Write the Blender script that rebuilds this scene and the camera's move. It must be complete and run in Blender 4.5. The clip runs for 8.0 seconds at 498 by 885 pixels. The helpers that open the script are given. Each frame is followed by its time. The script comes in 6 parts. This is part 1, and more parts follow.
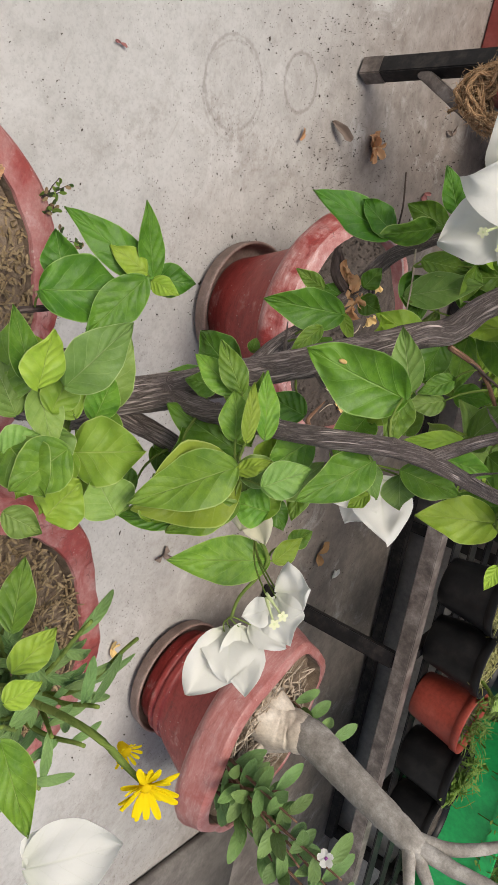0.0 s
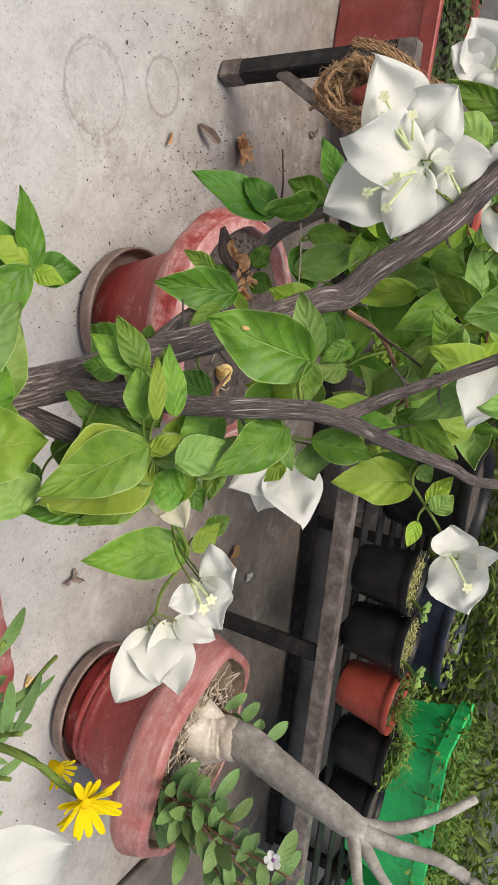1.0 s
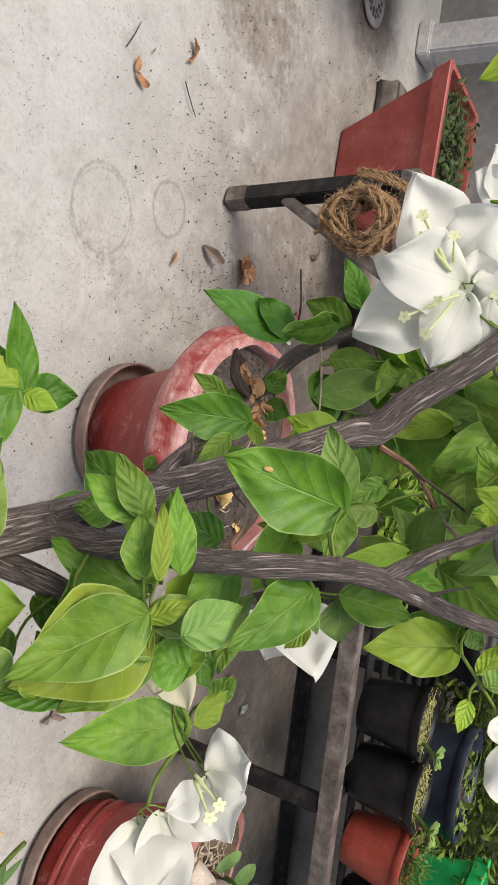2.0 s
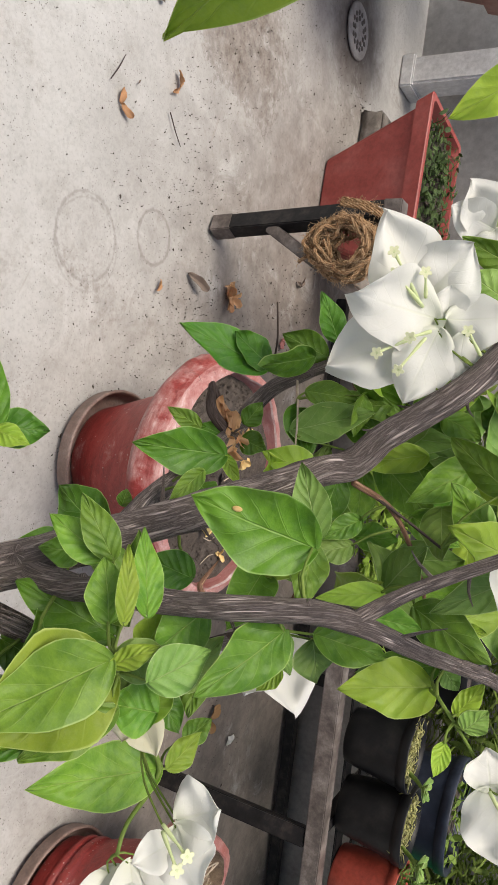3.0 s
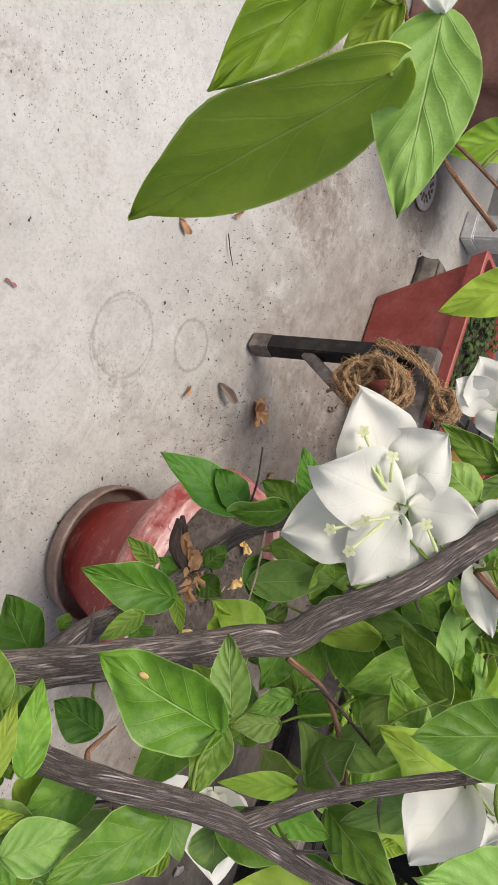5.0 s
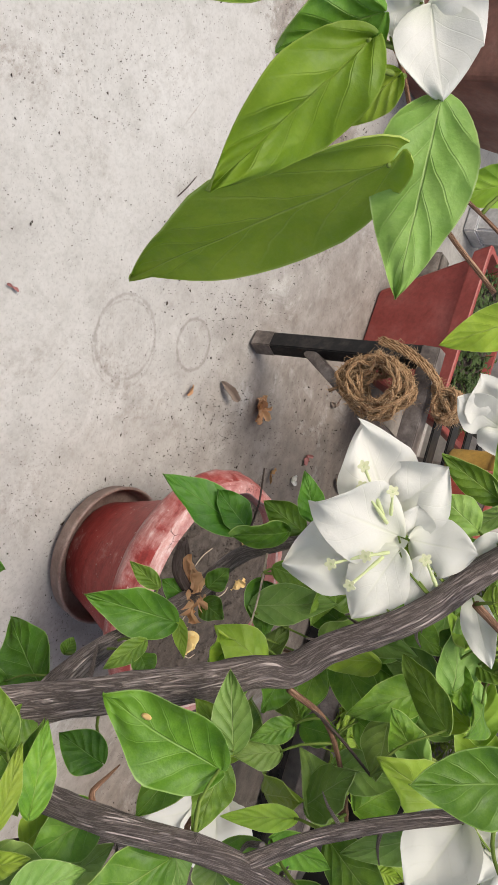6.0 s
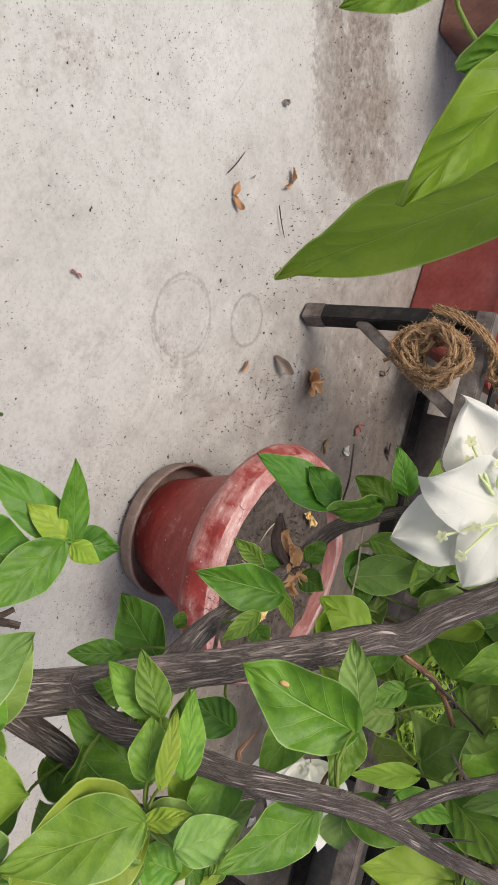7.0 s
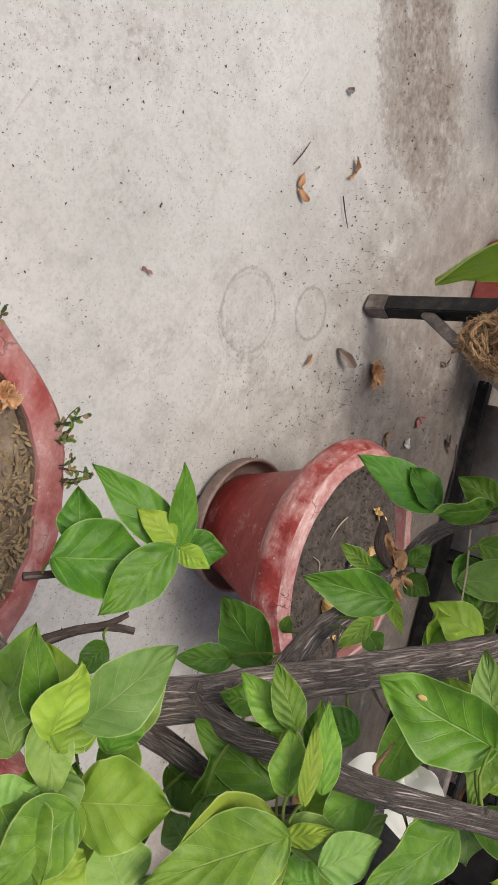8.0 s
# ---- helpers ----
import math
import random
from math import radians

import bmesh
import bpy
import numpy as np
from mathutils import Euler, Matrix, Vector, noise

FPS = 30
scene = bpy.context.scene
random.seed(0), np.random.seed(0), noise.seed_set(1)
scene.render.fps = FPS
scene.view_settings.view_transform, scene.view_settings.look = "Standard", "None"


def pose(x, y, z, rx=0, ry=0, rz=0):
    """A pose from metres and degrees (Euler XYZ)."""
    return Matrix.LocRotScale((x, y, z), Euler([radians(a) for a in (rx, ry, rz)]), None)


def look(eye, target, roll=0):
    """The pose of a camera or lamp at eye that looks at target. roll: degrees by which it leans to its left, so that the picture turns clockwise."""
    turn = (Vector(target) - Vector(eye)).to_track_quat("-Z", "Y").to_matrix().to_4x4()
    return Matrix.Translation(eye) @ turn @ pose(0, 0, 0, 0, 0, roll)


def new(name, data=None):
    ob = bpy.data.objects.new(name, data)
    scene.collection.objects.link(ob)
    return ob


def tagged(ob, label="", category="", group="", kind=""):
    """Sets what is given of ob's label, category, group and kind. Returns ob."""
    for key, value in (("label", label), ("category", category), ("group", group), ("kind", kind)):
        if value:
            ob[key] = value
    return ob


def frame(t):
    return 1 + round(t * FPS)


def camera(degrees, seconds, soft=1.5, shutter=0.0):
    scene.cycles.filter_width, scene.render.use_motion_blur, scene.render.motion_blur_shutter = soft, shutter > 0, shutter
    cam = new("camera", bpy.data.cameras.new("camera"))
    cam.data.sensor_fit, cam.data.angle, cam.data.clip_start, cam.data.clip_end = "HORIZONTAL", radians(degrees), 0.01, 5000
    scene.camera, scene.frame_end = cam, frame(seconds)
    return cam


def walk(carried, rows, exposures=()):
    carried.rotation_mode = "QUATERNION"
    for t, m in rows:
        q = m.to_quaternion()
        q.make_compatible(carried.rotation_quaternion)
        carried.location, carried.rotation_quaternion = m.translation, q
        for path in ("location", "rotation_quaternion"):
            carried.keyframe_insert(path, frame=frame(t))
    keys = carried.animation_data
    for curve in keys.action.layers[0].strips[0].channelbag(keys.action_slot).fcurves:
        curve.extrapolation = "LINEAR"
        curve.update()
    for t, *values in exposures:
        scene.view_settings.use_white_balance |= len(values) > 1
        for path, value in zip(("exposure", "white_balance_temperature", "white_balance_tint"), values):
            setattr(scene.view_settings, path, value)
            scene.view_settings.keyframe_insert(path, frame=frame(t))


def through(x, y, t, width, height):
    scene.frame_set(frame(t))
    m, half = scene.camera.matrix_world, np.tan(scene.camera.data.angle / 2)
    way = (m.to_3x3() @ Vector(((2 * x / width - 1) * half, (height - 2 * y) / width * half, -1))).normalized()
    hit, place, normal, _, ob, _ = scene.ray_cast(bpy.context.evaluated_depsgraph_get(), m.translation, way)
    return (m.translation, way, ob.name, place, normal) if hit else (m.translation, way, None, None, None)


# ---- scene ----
cam = camera(37.9, 8.0, soft=1.0)
PATH = [
    (0, (0.044, 0.039, 1.013), (0.004, 1.678, -0.132), 111.9),
    (0.5, (0.058, 0.059, 1.004), (-0.039, 1.692, -0.147), 110.5),
    (1, (0.072, 0.054, 1.003), (-0.105, 1.82, 0.08), 103.5),
    (1.5, (0.064, 0.091, 0.954), (-0.257, 1.801, -0.032), 100.2),
    (1.7, (0.047, 0.107, 0.948), (-0.385, 1.792, -0.038), 101.0),
    (2.8, (0.039, 0.106, 0.954), (-0.464, 1.808, 0.031), 98.4),
    (3, (0.031, 0.113, 0.955), (-0.505, 1.792, 0.01), 98.7),
    (3.5, (0.022, 0.152, 1.003), (-0.687, 1.739, 0.014), 103.0),
    (4, (0.027, 0.167, 1.012), (-0.719, 1.706, -0.025), 103.1),
    (4.5, (0.001, 0.149, 1.0), (-0.76, 1.668, -0.056), 103.7),
    (4.7, (-0.009, 0.138, 0.99), (-0.762, 1.654, -0.076), 104.3),
    (5.8, (-0.043, 0.107, 0.983), (-0.763, 1.639, -0.083), 104.6),
    (6, (-0.045, 0.106, 0.982), (-0.752, 1.643, -0.084), 105.1),
    (6.5, (-0.037, 0.09, 0.972), (-0.707, 1.628, -0.117), 105.0),
    (7, (-0.023, 0.068, 0.953), (-0.619, 1.609, -0.174), 104.9),
    (7.5, (-0.023, 0.055, 0.93), (-0.619, 1.559, -0.246), 103.9),
    (8, (-0.012, 0.049, 0.907), (-0.534, 1.552, -0.304), 105.7),
]
walk(cam, [(t, look(eye, target, roll)) for t, eye, target, roll in PATH], exposures=((0.0, 0.10, 6850, 9), (0.5, 0.10, 6850, 9), (0.9, 0.24, 6850, 9), (3.0, 0.28, 6850, 9), (6.5, 0.25, 6850, 9), (7.2, 0.19, 6850, 9), (8.0, 0.13, 6850, 9)))

# ---- daylight: a pale overcast sky over an open terrace ----
world = bpy.data.worlds.new("sky")
scene.world = world
world.use_nodes = True
wn = world.node_tree
sky = wn.nodes.new("ShaderNodeTexSky")
sky.sky_type, sky.sun_disc = "NISHITA", False
sky.sun_elevation, sky.sun_rotation = radians(62), radians(200)
sky.dust_density, sky.ozone_density, sky.air_density = 4.0, 1.0, 1.0
wn.links.new(sky.outputs["Color"], wn.nodes["Background"].inputs["Color"])
wn.nodes["Background"].inputs["Strength"].default_value = 0.128
sun = new("sun", bpy.data.lights.new("sun", "SUN"))
sun.data.energy, sun.data.angle, sun.data.color = 2.1, radians(28), (1.0, 0.96, 0.90)
sun.matrix_world = look((-1.2, -2.2, 5.0), (0, 0, 0))


# ---- materials ----
def shader(name, rough=0.7, metal=0.0, spec=0.4):
    m = bpy.data.materials.new(name)
    m.use_nodes = True
    n = m.node_tree
    b = n.nodes["Principled BSDF"]
    b.inputs["Roughness"].default_value = rough
    b.inputs["Metallic"].default_value = metal
    b.inputs["Specular IOR Level"].default_value = spec
    return m, n, b


def node(n, kind, **values):
    x = n.nodes.new("ShaderNode" + kind)
    for k, v in values.items():
        if k == "op":
            x.operation = v
        elif k == "blend":
            x.data_type, x.blend_type = "RGBA", v
        else:
            x.inputs[k.replace("_", " ")].default_value = v
    return x


def math2(n, op, a, b=None):
    x = node(n, "Math", op=op)
    for i, v in enumerate((a, b)):
        if v is None:
            continue
        if isinstance(v, (int, float)):
            x.inputs[i].default_value = v
        else:
            n.links.new(v, x.inputs[i])
    return x.outputs[0]


def ramp(n, fac, stops):
    r = n.nodes.new("ShaderNodeValToRGB")
    e = r.color_ramp.elements
    while len(e) < len(stops):
        e.new(0.5)
    for el, (p, c) in zip(e, stops):
        el.position = p
        el.color = (*c, 1) if len(c) == 3 else c
    n.links.new(fac, r.inputs[0])
    return r.outputs[0]


def grey(v):
    return (v, v, v)


def noise_of(n, coord, scale, detail=5.0, rough=0.6, distort=0.0):
    x = node(n, "TexNoise", Scale=scale, Detail=detail, Roughness=rough, Distortion=distort)
    n.links.new(coord, x.inputs["Vector"])
    return x.outputs["Fac"]


def mix(n, fac, a, b, blend="MIX"):
    x = n.nodes.new("ShaderNodeMix")
    x.data_type, x.blend_type = "RGBA", blend
    for sock, v in ((x.inputs[0], fac), (x.inputs[6], a), (x.inputs[7], b)):
        if isinstance(v, (int, float)):
            sock.default_value = v
        elif isinstance(v, tuple):
            sock.default_value = (*v, 1)
        else:
            n.links.new(v, sock)
    return x.outputs[2]


def bump(n, b, height, strength=0.3, dist=0.002):
    x = node(n, "Bump", Strength=strength, Distance=dist)
    n.links.new(height, x.inputs["Height"])
    n.links.new(x.outputs[0], b.inputs["Normal"])


def coords(n, kind="Object"):
    return n.nodes.new("ShaderNodeTexCoord").outputs[kind]


def place(n):
    return n.nodes.new("ShaderNodeNewGeometry").outputs["Position"]


def disc(n, pos, x, y, stretch=(1, 1), turn=0.0):
    """Distance on the ground from a point, with the ground stretched."""
    m = n.nodes.new("ShaderNodeMapping")
    m.vector_type = "TEXTURE"
    m.inputs["Location"].default_value = (x, y, 0)
    m.inputs["Rotation"].default_value = (0, 0, turn)
    m.inputs["Scale"].default_value = (stretch[0], stretch[1], 1)
    n.links.new(pos, m.inputs["Vector"])
    flat = node(n, "VectorMath", op="MULTIPLY")
    n.links.new(m.outputs[0], flat.inputs[0])
    flat.inputs[1].default_value = (1, 1, 0)
    ln = node(n, "VectorMath", op="LENGTH")
    n.links.new(flat.outputs[0], ln.inputs[0])
    return ln.outputs["Value"]


def mottled(name, dark, mid, light, scale=12.0, rough=0.7, relief=0.3, dist=0.002, spec=0.4, fine=9.0, kind="Object"):
    """Two scales of colour variation and a fine relief."""
    m, n, b = shader(name, rough, spec=spec)
    c = coords(n, kind)
    big = noise_of(n, c, scale, 6, 0.65)
    small = noise_of(n, c, scale * fine, 4, 0.7)
    col = ramp(n, big, [(0.3, dark), (0.5, mid), (0.72, light)])
    col = mix(n, 0.45, col, ramp(n, small, [(0.3, grey(0.35)), (0.65, grey(1.0))]), "MULTIPLY")
    n.links.new(col, b.inputs["Base Color"])
    n.links.new(ramp(n, small, [(0.2, grey(rough - 0.12)), (0.8, grey(min(1, rough + 0.12)))]), b.inputs["Roughness"])
    h = math2(n, "ADD", math2(n, "MULTIPLY", big, 0.6), math2(n, "MULTIPLY", small, 0.4))
    bump(n, b, h, relief, dist)
    return m


def concrete_floor():
    m, n, b = shader("worn_concrete", 0.75, spec=0.3)
    p = place(n)
    broad, mid, fine = noise_of(n, p, 2.2, 5, 0.6), noise_of(n, p, 14, 6, 0.65, 0.4), noise_of(n, p, 120, 3, 0.7)
    col = ramp(n, broad, [(0.3, (0.432, 0.426, 0.408)), (0.5, (0.502, 0.497, 0.480)), (0.7, (0.555, 0.552, 0.538))])
    col = mix(n, 0.42, col, ramp(n, mid, [(0.30, (0.60, 0.585, 0.56)), (0.47, grey(0.93)), (0.7, grey(1.0))]), "MULTIPLY")
    col = mix(n, 0.35, col, ramp(n, fine, [(0.3, grey(0.6)), (0.55, grey(1.0))]), "MULTIPLY")
    # worn, brown-grey sandy patch by the drain
    wob = math2(n, "MULTIPLY", math2(n, "SUBTRACT", noise_of(n, p, 9, 6, 0.7), 0.5), 0.75)
    d = math2(n, "ADD", disc(n, p, -1.40, 1.10, (0.205, 0.34), radians(-25)), math2(n, "MULTIPLY", wob, 0.9))
    d = math2(n, "ADD", d, math2(n, "MULTIPLY", math2(n, "SUBTRACT", noise_of(n, p, 70, 5, 0.7), 0.5), 0.8))
    patch = ramp(n, d, [(0.55, grey(1.0)), (0.88, grey(0.66)), (1.02, grey(0.30)), (1.22, grey(0.0))])
    grit = ramp(n, noise_of(n, p, 38, 7, 0.8), [(0.38, (0.075, 0.060, 0.050)), (0.5, (0.215, 0.182, 0.155)), (0.62, (0.33, 0.293, 0.26)), (0.72, (0.50, 0.47, 0.44))])
    col = mix(n, math2(n, "MULTIPLY", patch, ramp(n, noise_of(n, p, 8, 5, 0.7), [(0.35, grey(0.62)), (0.6, grey(0.96))])), col, grit)
    # smudged grime in speckled drifts
    drift = math2(n, "MULTIPLY", ramp(n, noise_of(n, p, 3.2, 7, 0.72, 0.6), [(0.50, grey(0.0)), (0.66, grey(0.8))]), ramp(n, noise_of(n, p, 55, 6, 0.8), [(0.44, grey(0.0)), (0.60, grey(1.0))]))
    col = mix(n, math2(n, "MULTIPLY", drift, 0.75), col, (0.24, 0.205, 0.175))
    scuff = n.nodes.new("ShaderNodeMapping")
    scuff.inputs["Rotation"].default_value = (0, 0, radians(35))
    scuff.inputs["Scale"].default_value = (3, 60, 1)
    n.links.new(p, scuff.inputs[0])
    lines = math2(n, "MULTIPLY", ramp(n, noise_of(n, scuff.outputs[0], 1.0, 4, 0.6, 0.3), [(0.66, grey(0.0)), (0.72, grey(0.6))]), ramp(n, noise_of(n, p, 4, 2), [(0.5, grey(0.0)), (0.62, grey(1.0))]))
    col = mix(n, lines, col, (0.36, 0.33, 0.30))
    # silt around the drain
    d = math2(n, "ADD", disc(n, p, -1.88, 1.71, (0.25, 0.25)), wob)
    col = mix(n, math2(n, "MULTIPLY", ramp(n, d, [(0.4, grey(1.0)), (1.0, grey(0.0))]), 0.85), col, (0.11, 0.092, 0.078))
    # grime gathered under and behind the stand, with the shade there painted in
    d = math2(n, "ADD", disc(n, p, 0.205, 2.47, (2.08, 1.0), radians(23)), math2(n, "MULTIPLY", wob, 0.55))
    grime_shade = ramp(n, math2(n, "DIVIDE", d, 1.7), [(0.40, grey(1.0)), (0.50, grey(0.78)), (0.60, grey(0.40)), (0.70, grey(0.16)), (0.82, grey(0.0))])
    shaded_muck = ramp(n, noise_of(n, p, 18, 6, 0.7), [(0.35, (0.10, 0.073, 0.057)), (0.65, (0.215, 0.170, 0.142))])
    col = mix(n, math2(n, "MULTIPLY", grime_shade, 0.80), col, shaded_muck)
    # faint rings left by pots
    for x, y, r, w, amount in ((-0.600, 0.990, 0.082, 0.005, 0.42), (-0.588, 0.998, 0.086, 0.004, 0.25), (-0.722, 1.162, 0.056, 0.006, 0.55), (-0.60, 0.985, 0.074, 0.003, 0.16)):
        ring = math2(n, "ABSOLUTE", math2(n, "SUBTRACT", disc(n, p, x, y), r))
        ring = math2(n, "ADD", ring, math2(n, "MULTIPLY", math2(n, "SUBTRACT", noise_of(n, p, 60, 3), 0.5), 0.012))
        col = mix(n, math2(n, "MULTIPLY", ramp(n, math2(n, "DIVIDE", ring, w), [(0.2, grey(1.0)), (0.95, grey(0.0))]), amount), col, (0.22, 0.20, 0.18))
    # small dark specks, and pale scuffs in between
    pale = ramp(n, noise_of(n, p, 6, 7, 0.75, 0.8), [(0.55, grey(0.0)), (0.70, grey(0.5))])
    col = mix(n, pale, col, (0.60, 0.60, 0.59))
    for scale, limit, amount in ((46, 0.07, 0.55), (80, 0.12, 0.75), (130, 0.16, 0.75), (210, 0.18, 0.6)):
        v = node(n, "TexVoronoi", Scale=scale, Randomness=1.0)
        n.links.new(p, v.inputs["Vector"])
        rare = math2(n, "MULTIPLY", ramp(n, noise_of(n, p, scale * 0.35, 2), [(0.50, grey(0.0)), (0.58, grey(1.0))]), ramp(n, noise_of(n, p, 2.6, 5, 0.7, 0.5), [(0.40, grey(0.12)), (0.58, grey(1.0))]))
        dot = ramp(n, v.outputs["Distance"], [(limit, grey(1.0)), (limit + 0.05, grey(0.0))])
        col = mix(n, math2(n, "MULTIPLY", math2(n, "MULTIPLY", dot, rare), amount), col, (0.07, 0.055, 0.045))
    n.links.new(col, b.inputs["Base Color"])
    h = math2(n, "ADD", mid, math2(n, "MULTIPLY", fine, 0.5))
    bump(n, b, h, 0.25, 0.0015)
    return m


def painted_clay(name, worn, calm=0.0):
    """Red oxide paint on cement, rubbed to pink with pale flecks; worn: share of pale, rubbed paint."""
    m, n, b = shader(name, 0.43, spec=0.5)
    c = coords(n)
    big, mid, fine = noise_of(n, c, 7, 6, 0.7), noise_of(n, c, 28, 6, 0.7, 0.5), noise_of(n, c, 160, 3, 0.7)
    streak = n.nodes.new("ShaderNodeMapping")
    streak.inputs["Scale"].default_value = (1, 1, 5)
    n.links.new(c, streak.inputs[0])
    rub = noise_of(n, streak.outputs[0], 22, 6, 0.75)
    red = ramp(n, math2(n, "ADD", math2(n, "MULTIPLY", mid, 0.5), math2(n, "MULTIPLY", rub, 0.5)), [(0.32, (0.17, 0.024, 0.020)), (0.5, (0.33, 0.043, 0.037)), (0.62, (0.40, 0.068, 0.058)), (0.72, (0.56, 0.28, 0.25))])
    pink = ramp(n, rub, [(0.30, (0.27, 0.070, 0.062)), (0.43, (0.41, 0.165, 0.150)), (0.55, (0.49, 0.265, 0.245)), (0.68, (0.62, 0.47, 0.445))])
    edge = ramp(n, math2(n, "ADD", math2(n, "MULTIPLY", big, 0.6), math2(n, "MULTIPLY", mid, 0.4)), [(0.62 - 0.42 * worn, grey(0.0)), (0.72 - 0.36 * worn, grey(1.0))])
    col = mix(n, edge, red, pink)
    v = node(n, "TexVoronoi", Scale=90.0, Randomness=1.0)
    n.links.new(c, v.inputs["Vector"])
    fleck = math2(n, "MULTIPLY", ramp(n, v.outputs["Distance"], [(0.11, grey(1.0)), (0.18, grey(0.0))]), ramp(n, noise_of(n, c, 30, 2), [(0.50, grey(0.0)), (0.58, grey(0.9))]))
    col = mix(n, fleck, col, (0.62, 0.45, 0.40))
    col = mix(n, 0.3, col, ramp(n, fine, [(0.3, grey(0.5)), (0.6, grey(1.0))]), "MULTIPLY")
    col = mix(n, calm, col, (0.35, 0.130, 0.116))
    crack = node(n, "TexVoronoi", Scale=24.0, Randomness=1.0)
    crack.feature = "DISTANCE_TO_EDGE"
    n.links.new(c, crack.inputs["Vector"])
    bent = node(n, "VectorMath", op="MULTIPLY_ADD")
    wander = node(n, "TexNoise", Scale=30.0, Detail=3.0)
    n.links.new(c, wander.inputs["Vector"])
    n.links.new(wander.outputs["Color"], bent.inputs[0])
    bent.inputs[1].default_value = (0.06, 0.06, 0.06)
    n.links.new(c, bent.inputs[2])
    n.links.new(bent.outputs[0], crack.inputs["Vector"])
    gap = math2(n, "MULTIPLY", ramp(n, crack.outputs["Distance"], [(0.008, grey(1.0)), (0.03, grey(0.0))]), ramp(n, noise_of(n, c, 16, 2), [(0.48, grey(0.0)), (0.56, grey(1.0))]))
    col = mix(n, math2(n, "MULTIPLY", gap, 0.85 if worn > 0.8 else 0.3 if calm == 0 else 0.5 if calm < 0.3 else 0.12), col, (0.10, 0.03, 0.025))
    n.links.new(col, b.inputs["Base Color"])
    h = math2(n, "SUBTRACT", math2(n, "MULTIPLY", mid, 0.8), math2(n, "MULTIPLY", gap, 0.5 * worn))
    bump(n, b, math2(n, "ADD", h, math2(n, "MULTIPLY", fine, 0.2)), 0.55, 0.003)
    return m


def leaf_green(name, face, dark, vein, gloss=0.42, through=0.3):
    """A leaf with midrib, arching side veins and a fine net between them, along its own length."""
    m, n, b = shader(name, gloss + 0.06, spec=0.36)
    uv = n.nodes.new("ShaderNodeUVMap").outputs[0]
    s = n.nodes.new("ShaderNodeSeparateXYZ")
    n.links.new(uv, s.inputs[0])
    u = math2(n, "ABSOLUTE", math2(n, "SUBTRACT", s.outputs[0], 0.5))
    v = s.outputs[1]
    c = coords(n)
    rib = ramp(n, u, [(0.004, grey(1.0)), (0.016, grey(0.0))])
    arch = math2(n, "SUBTRACT", v, math2(n, "MULTIPLY", math2(n, "POWER", u, 0.8), 0.62))
    side_of = math2(n, "MULTIPLY", math2(n, "GREATER_THAN", s.outputs[0], 0.5), 0.07)
    wander = math2(n, "MULTIPLY", noise_of(n, c, 55, 2), 0.08)
    wave = math2(n, "FRACT", math2(n, "MULTIPLY", math2(n, "ADD", math2(n, "ADD", arch, side_of), wander), 5.4))
    gapped = math2(n, "ABSOLUTE", math2(n, "SUBTRACT", wave, 0.5))
    side = math2(n, "MULTIPLY", ramp(n, gapped, [(0.012, grey(0.8)), (0.05, grey(0.0))]), ramp(n, u, [(0.30, grey(1.0)), (0.46, grey(0.15))]))
    net = node(n, "TexVoronoi", Scale=620.0, Randomness=1.0)
    net.feature = "DISTANCE_TO_EDGE"
    n.links.new(c, net.inputs["Vector"])
    mesh = ramp(n, net.outputs["Distance"], [(0.02, grey(0.5)), (0.10, grey(0.0))])
    veins = math2(n, "MAXIMUM", math2(n, "MAXIMUM", rib, math2(n, "MULTIPLY", side, 0.56)), math2(n, "MULTIPLY", mesh, 0.16))
    tone = noise_of(n, c, 26, 6, 0.75, 0.6)
    info = n.nodes.new("ShaderNodeObjectInfo").outputs["Random"]
    col = mix(n, ramp(n, tone, [(0.38, grey(0.0)), (0.62, grey(1.0))]), dark, face)
    hue = n.nodes.new("ShaderNodeHueSaturation")
    n.links.new(math2(n, "ADD", math2(n, "MULTIPLY", info, 0.026), 0.486), hue.inputs["Hue"])
    n.links.new(math2(n, "ADD", math2(n, "MULTIPLY", math2(n, "FRACT", math2(n, "MULTIPLY", info, 7.31)), 0.52), 0.72), hue.inputs["Value"])
    n.links.new(col, hue.inputs["Color"])
    # pale sheen painted in random patches, and a thin yellow-green rim
    sheen_patch = ramp(n, noise_of(n, c, 75, 7, 0.8), [(0.48, grey(0.0)), (0.74, grey(0.15))])
    col = mix(n, sheen_patch, hue.outputs[0], (0.40, 0.47, 0.36))
    edge = ramp(n, u, [(0.478, grey(0.0)), (0.492, grey(0.65))])
    col = mix(n, math2(n, "MAXIMUM", math2(n, "MULTIPLY", veins, 0.46), edge), col, vein)
    spot = node(n, "TexVoronoi", Scale=60.0, Randomness=1.0)
    n.links.new(c, spot.inputs["Vector"])
    blot = math2(n, "MULTIPLY", ramp(n, spot.outputs["Distance"], [(0.06, grey(1.0)), (0.10, grey(0.0))]), ramp(n, noise_of(n, c, 20, 2), [(0.58, grey(0.0)), (0.66, grey(0.8))]))
    col = mix(n, blot, col, (0.40, 0.38, 0.22))
    n.links.new(col, b.inputs["Base Color"])
    n.links.new(ramp(n, tone, [(0.3, grey(gloss)), (0.7, grey(gloss + 0.16))]), b.inputs["Roughness"])
    quilt = math2(n, "MULTIPLY", math2(n, "SINE", math2(n, "MULTIPLY", gapped, 3.1)), -0.55)
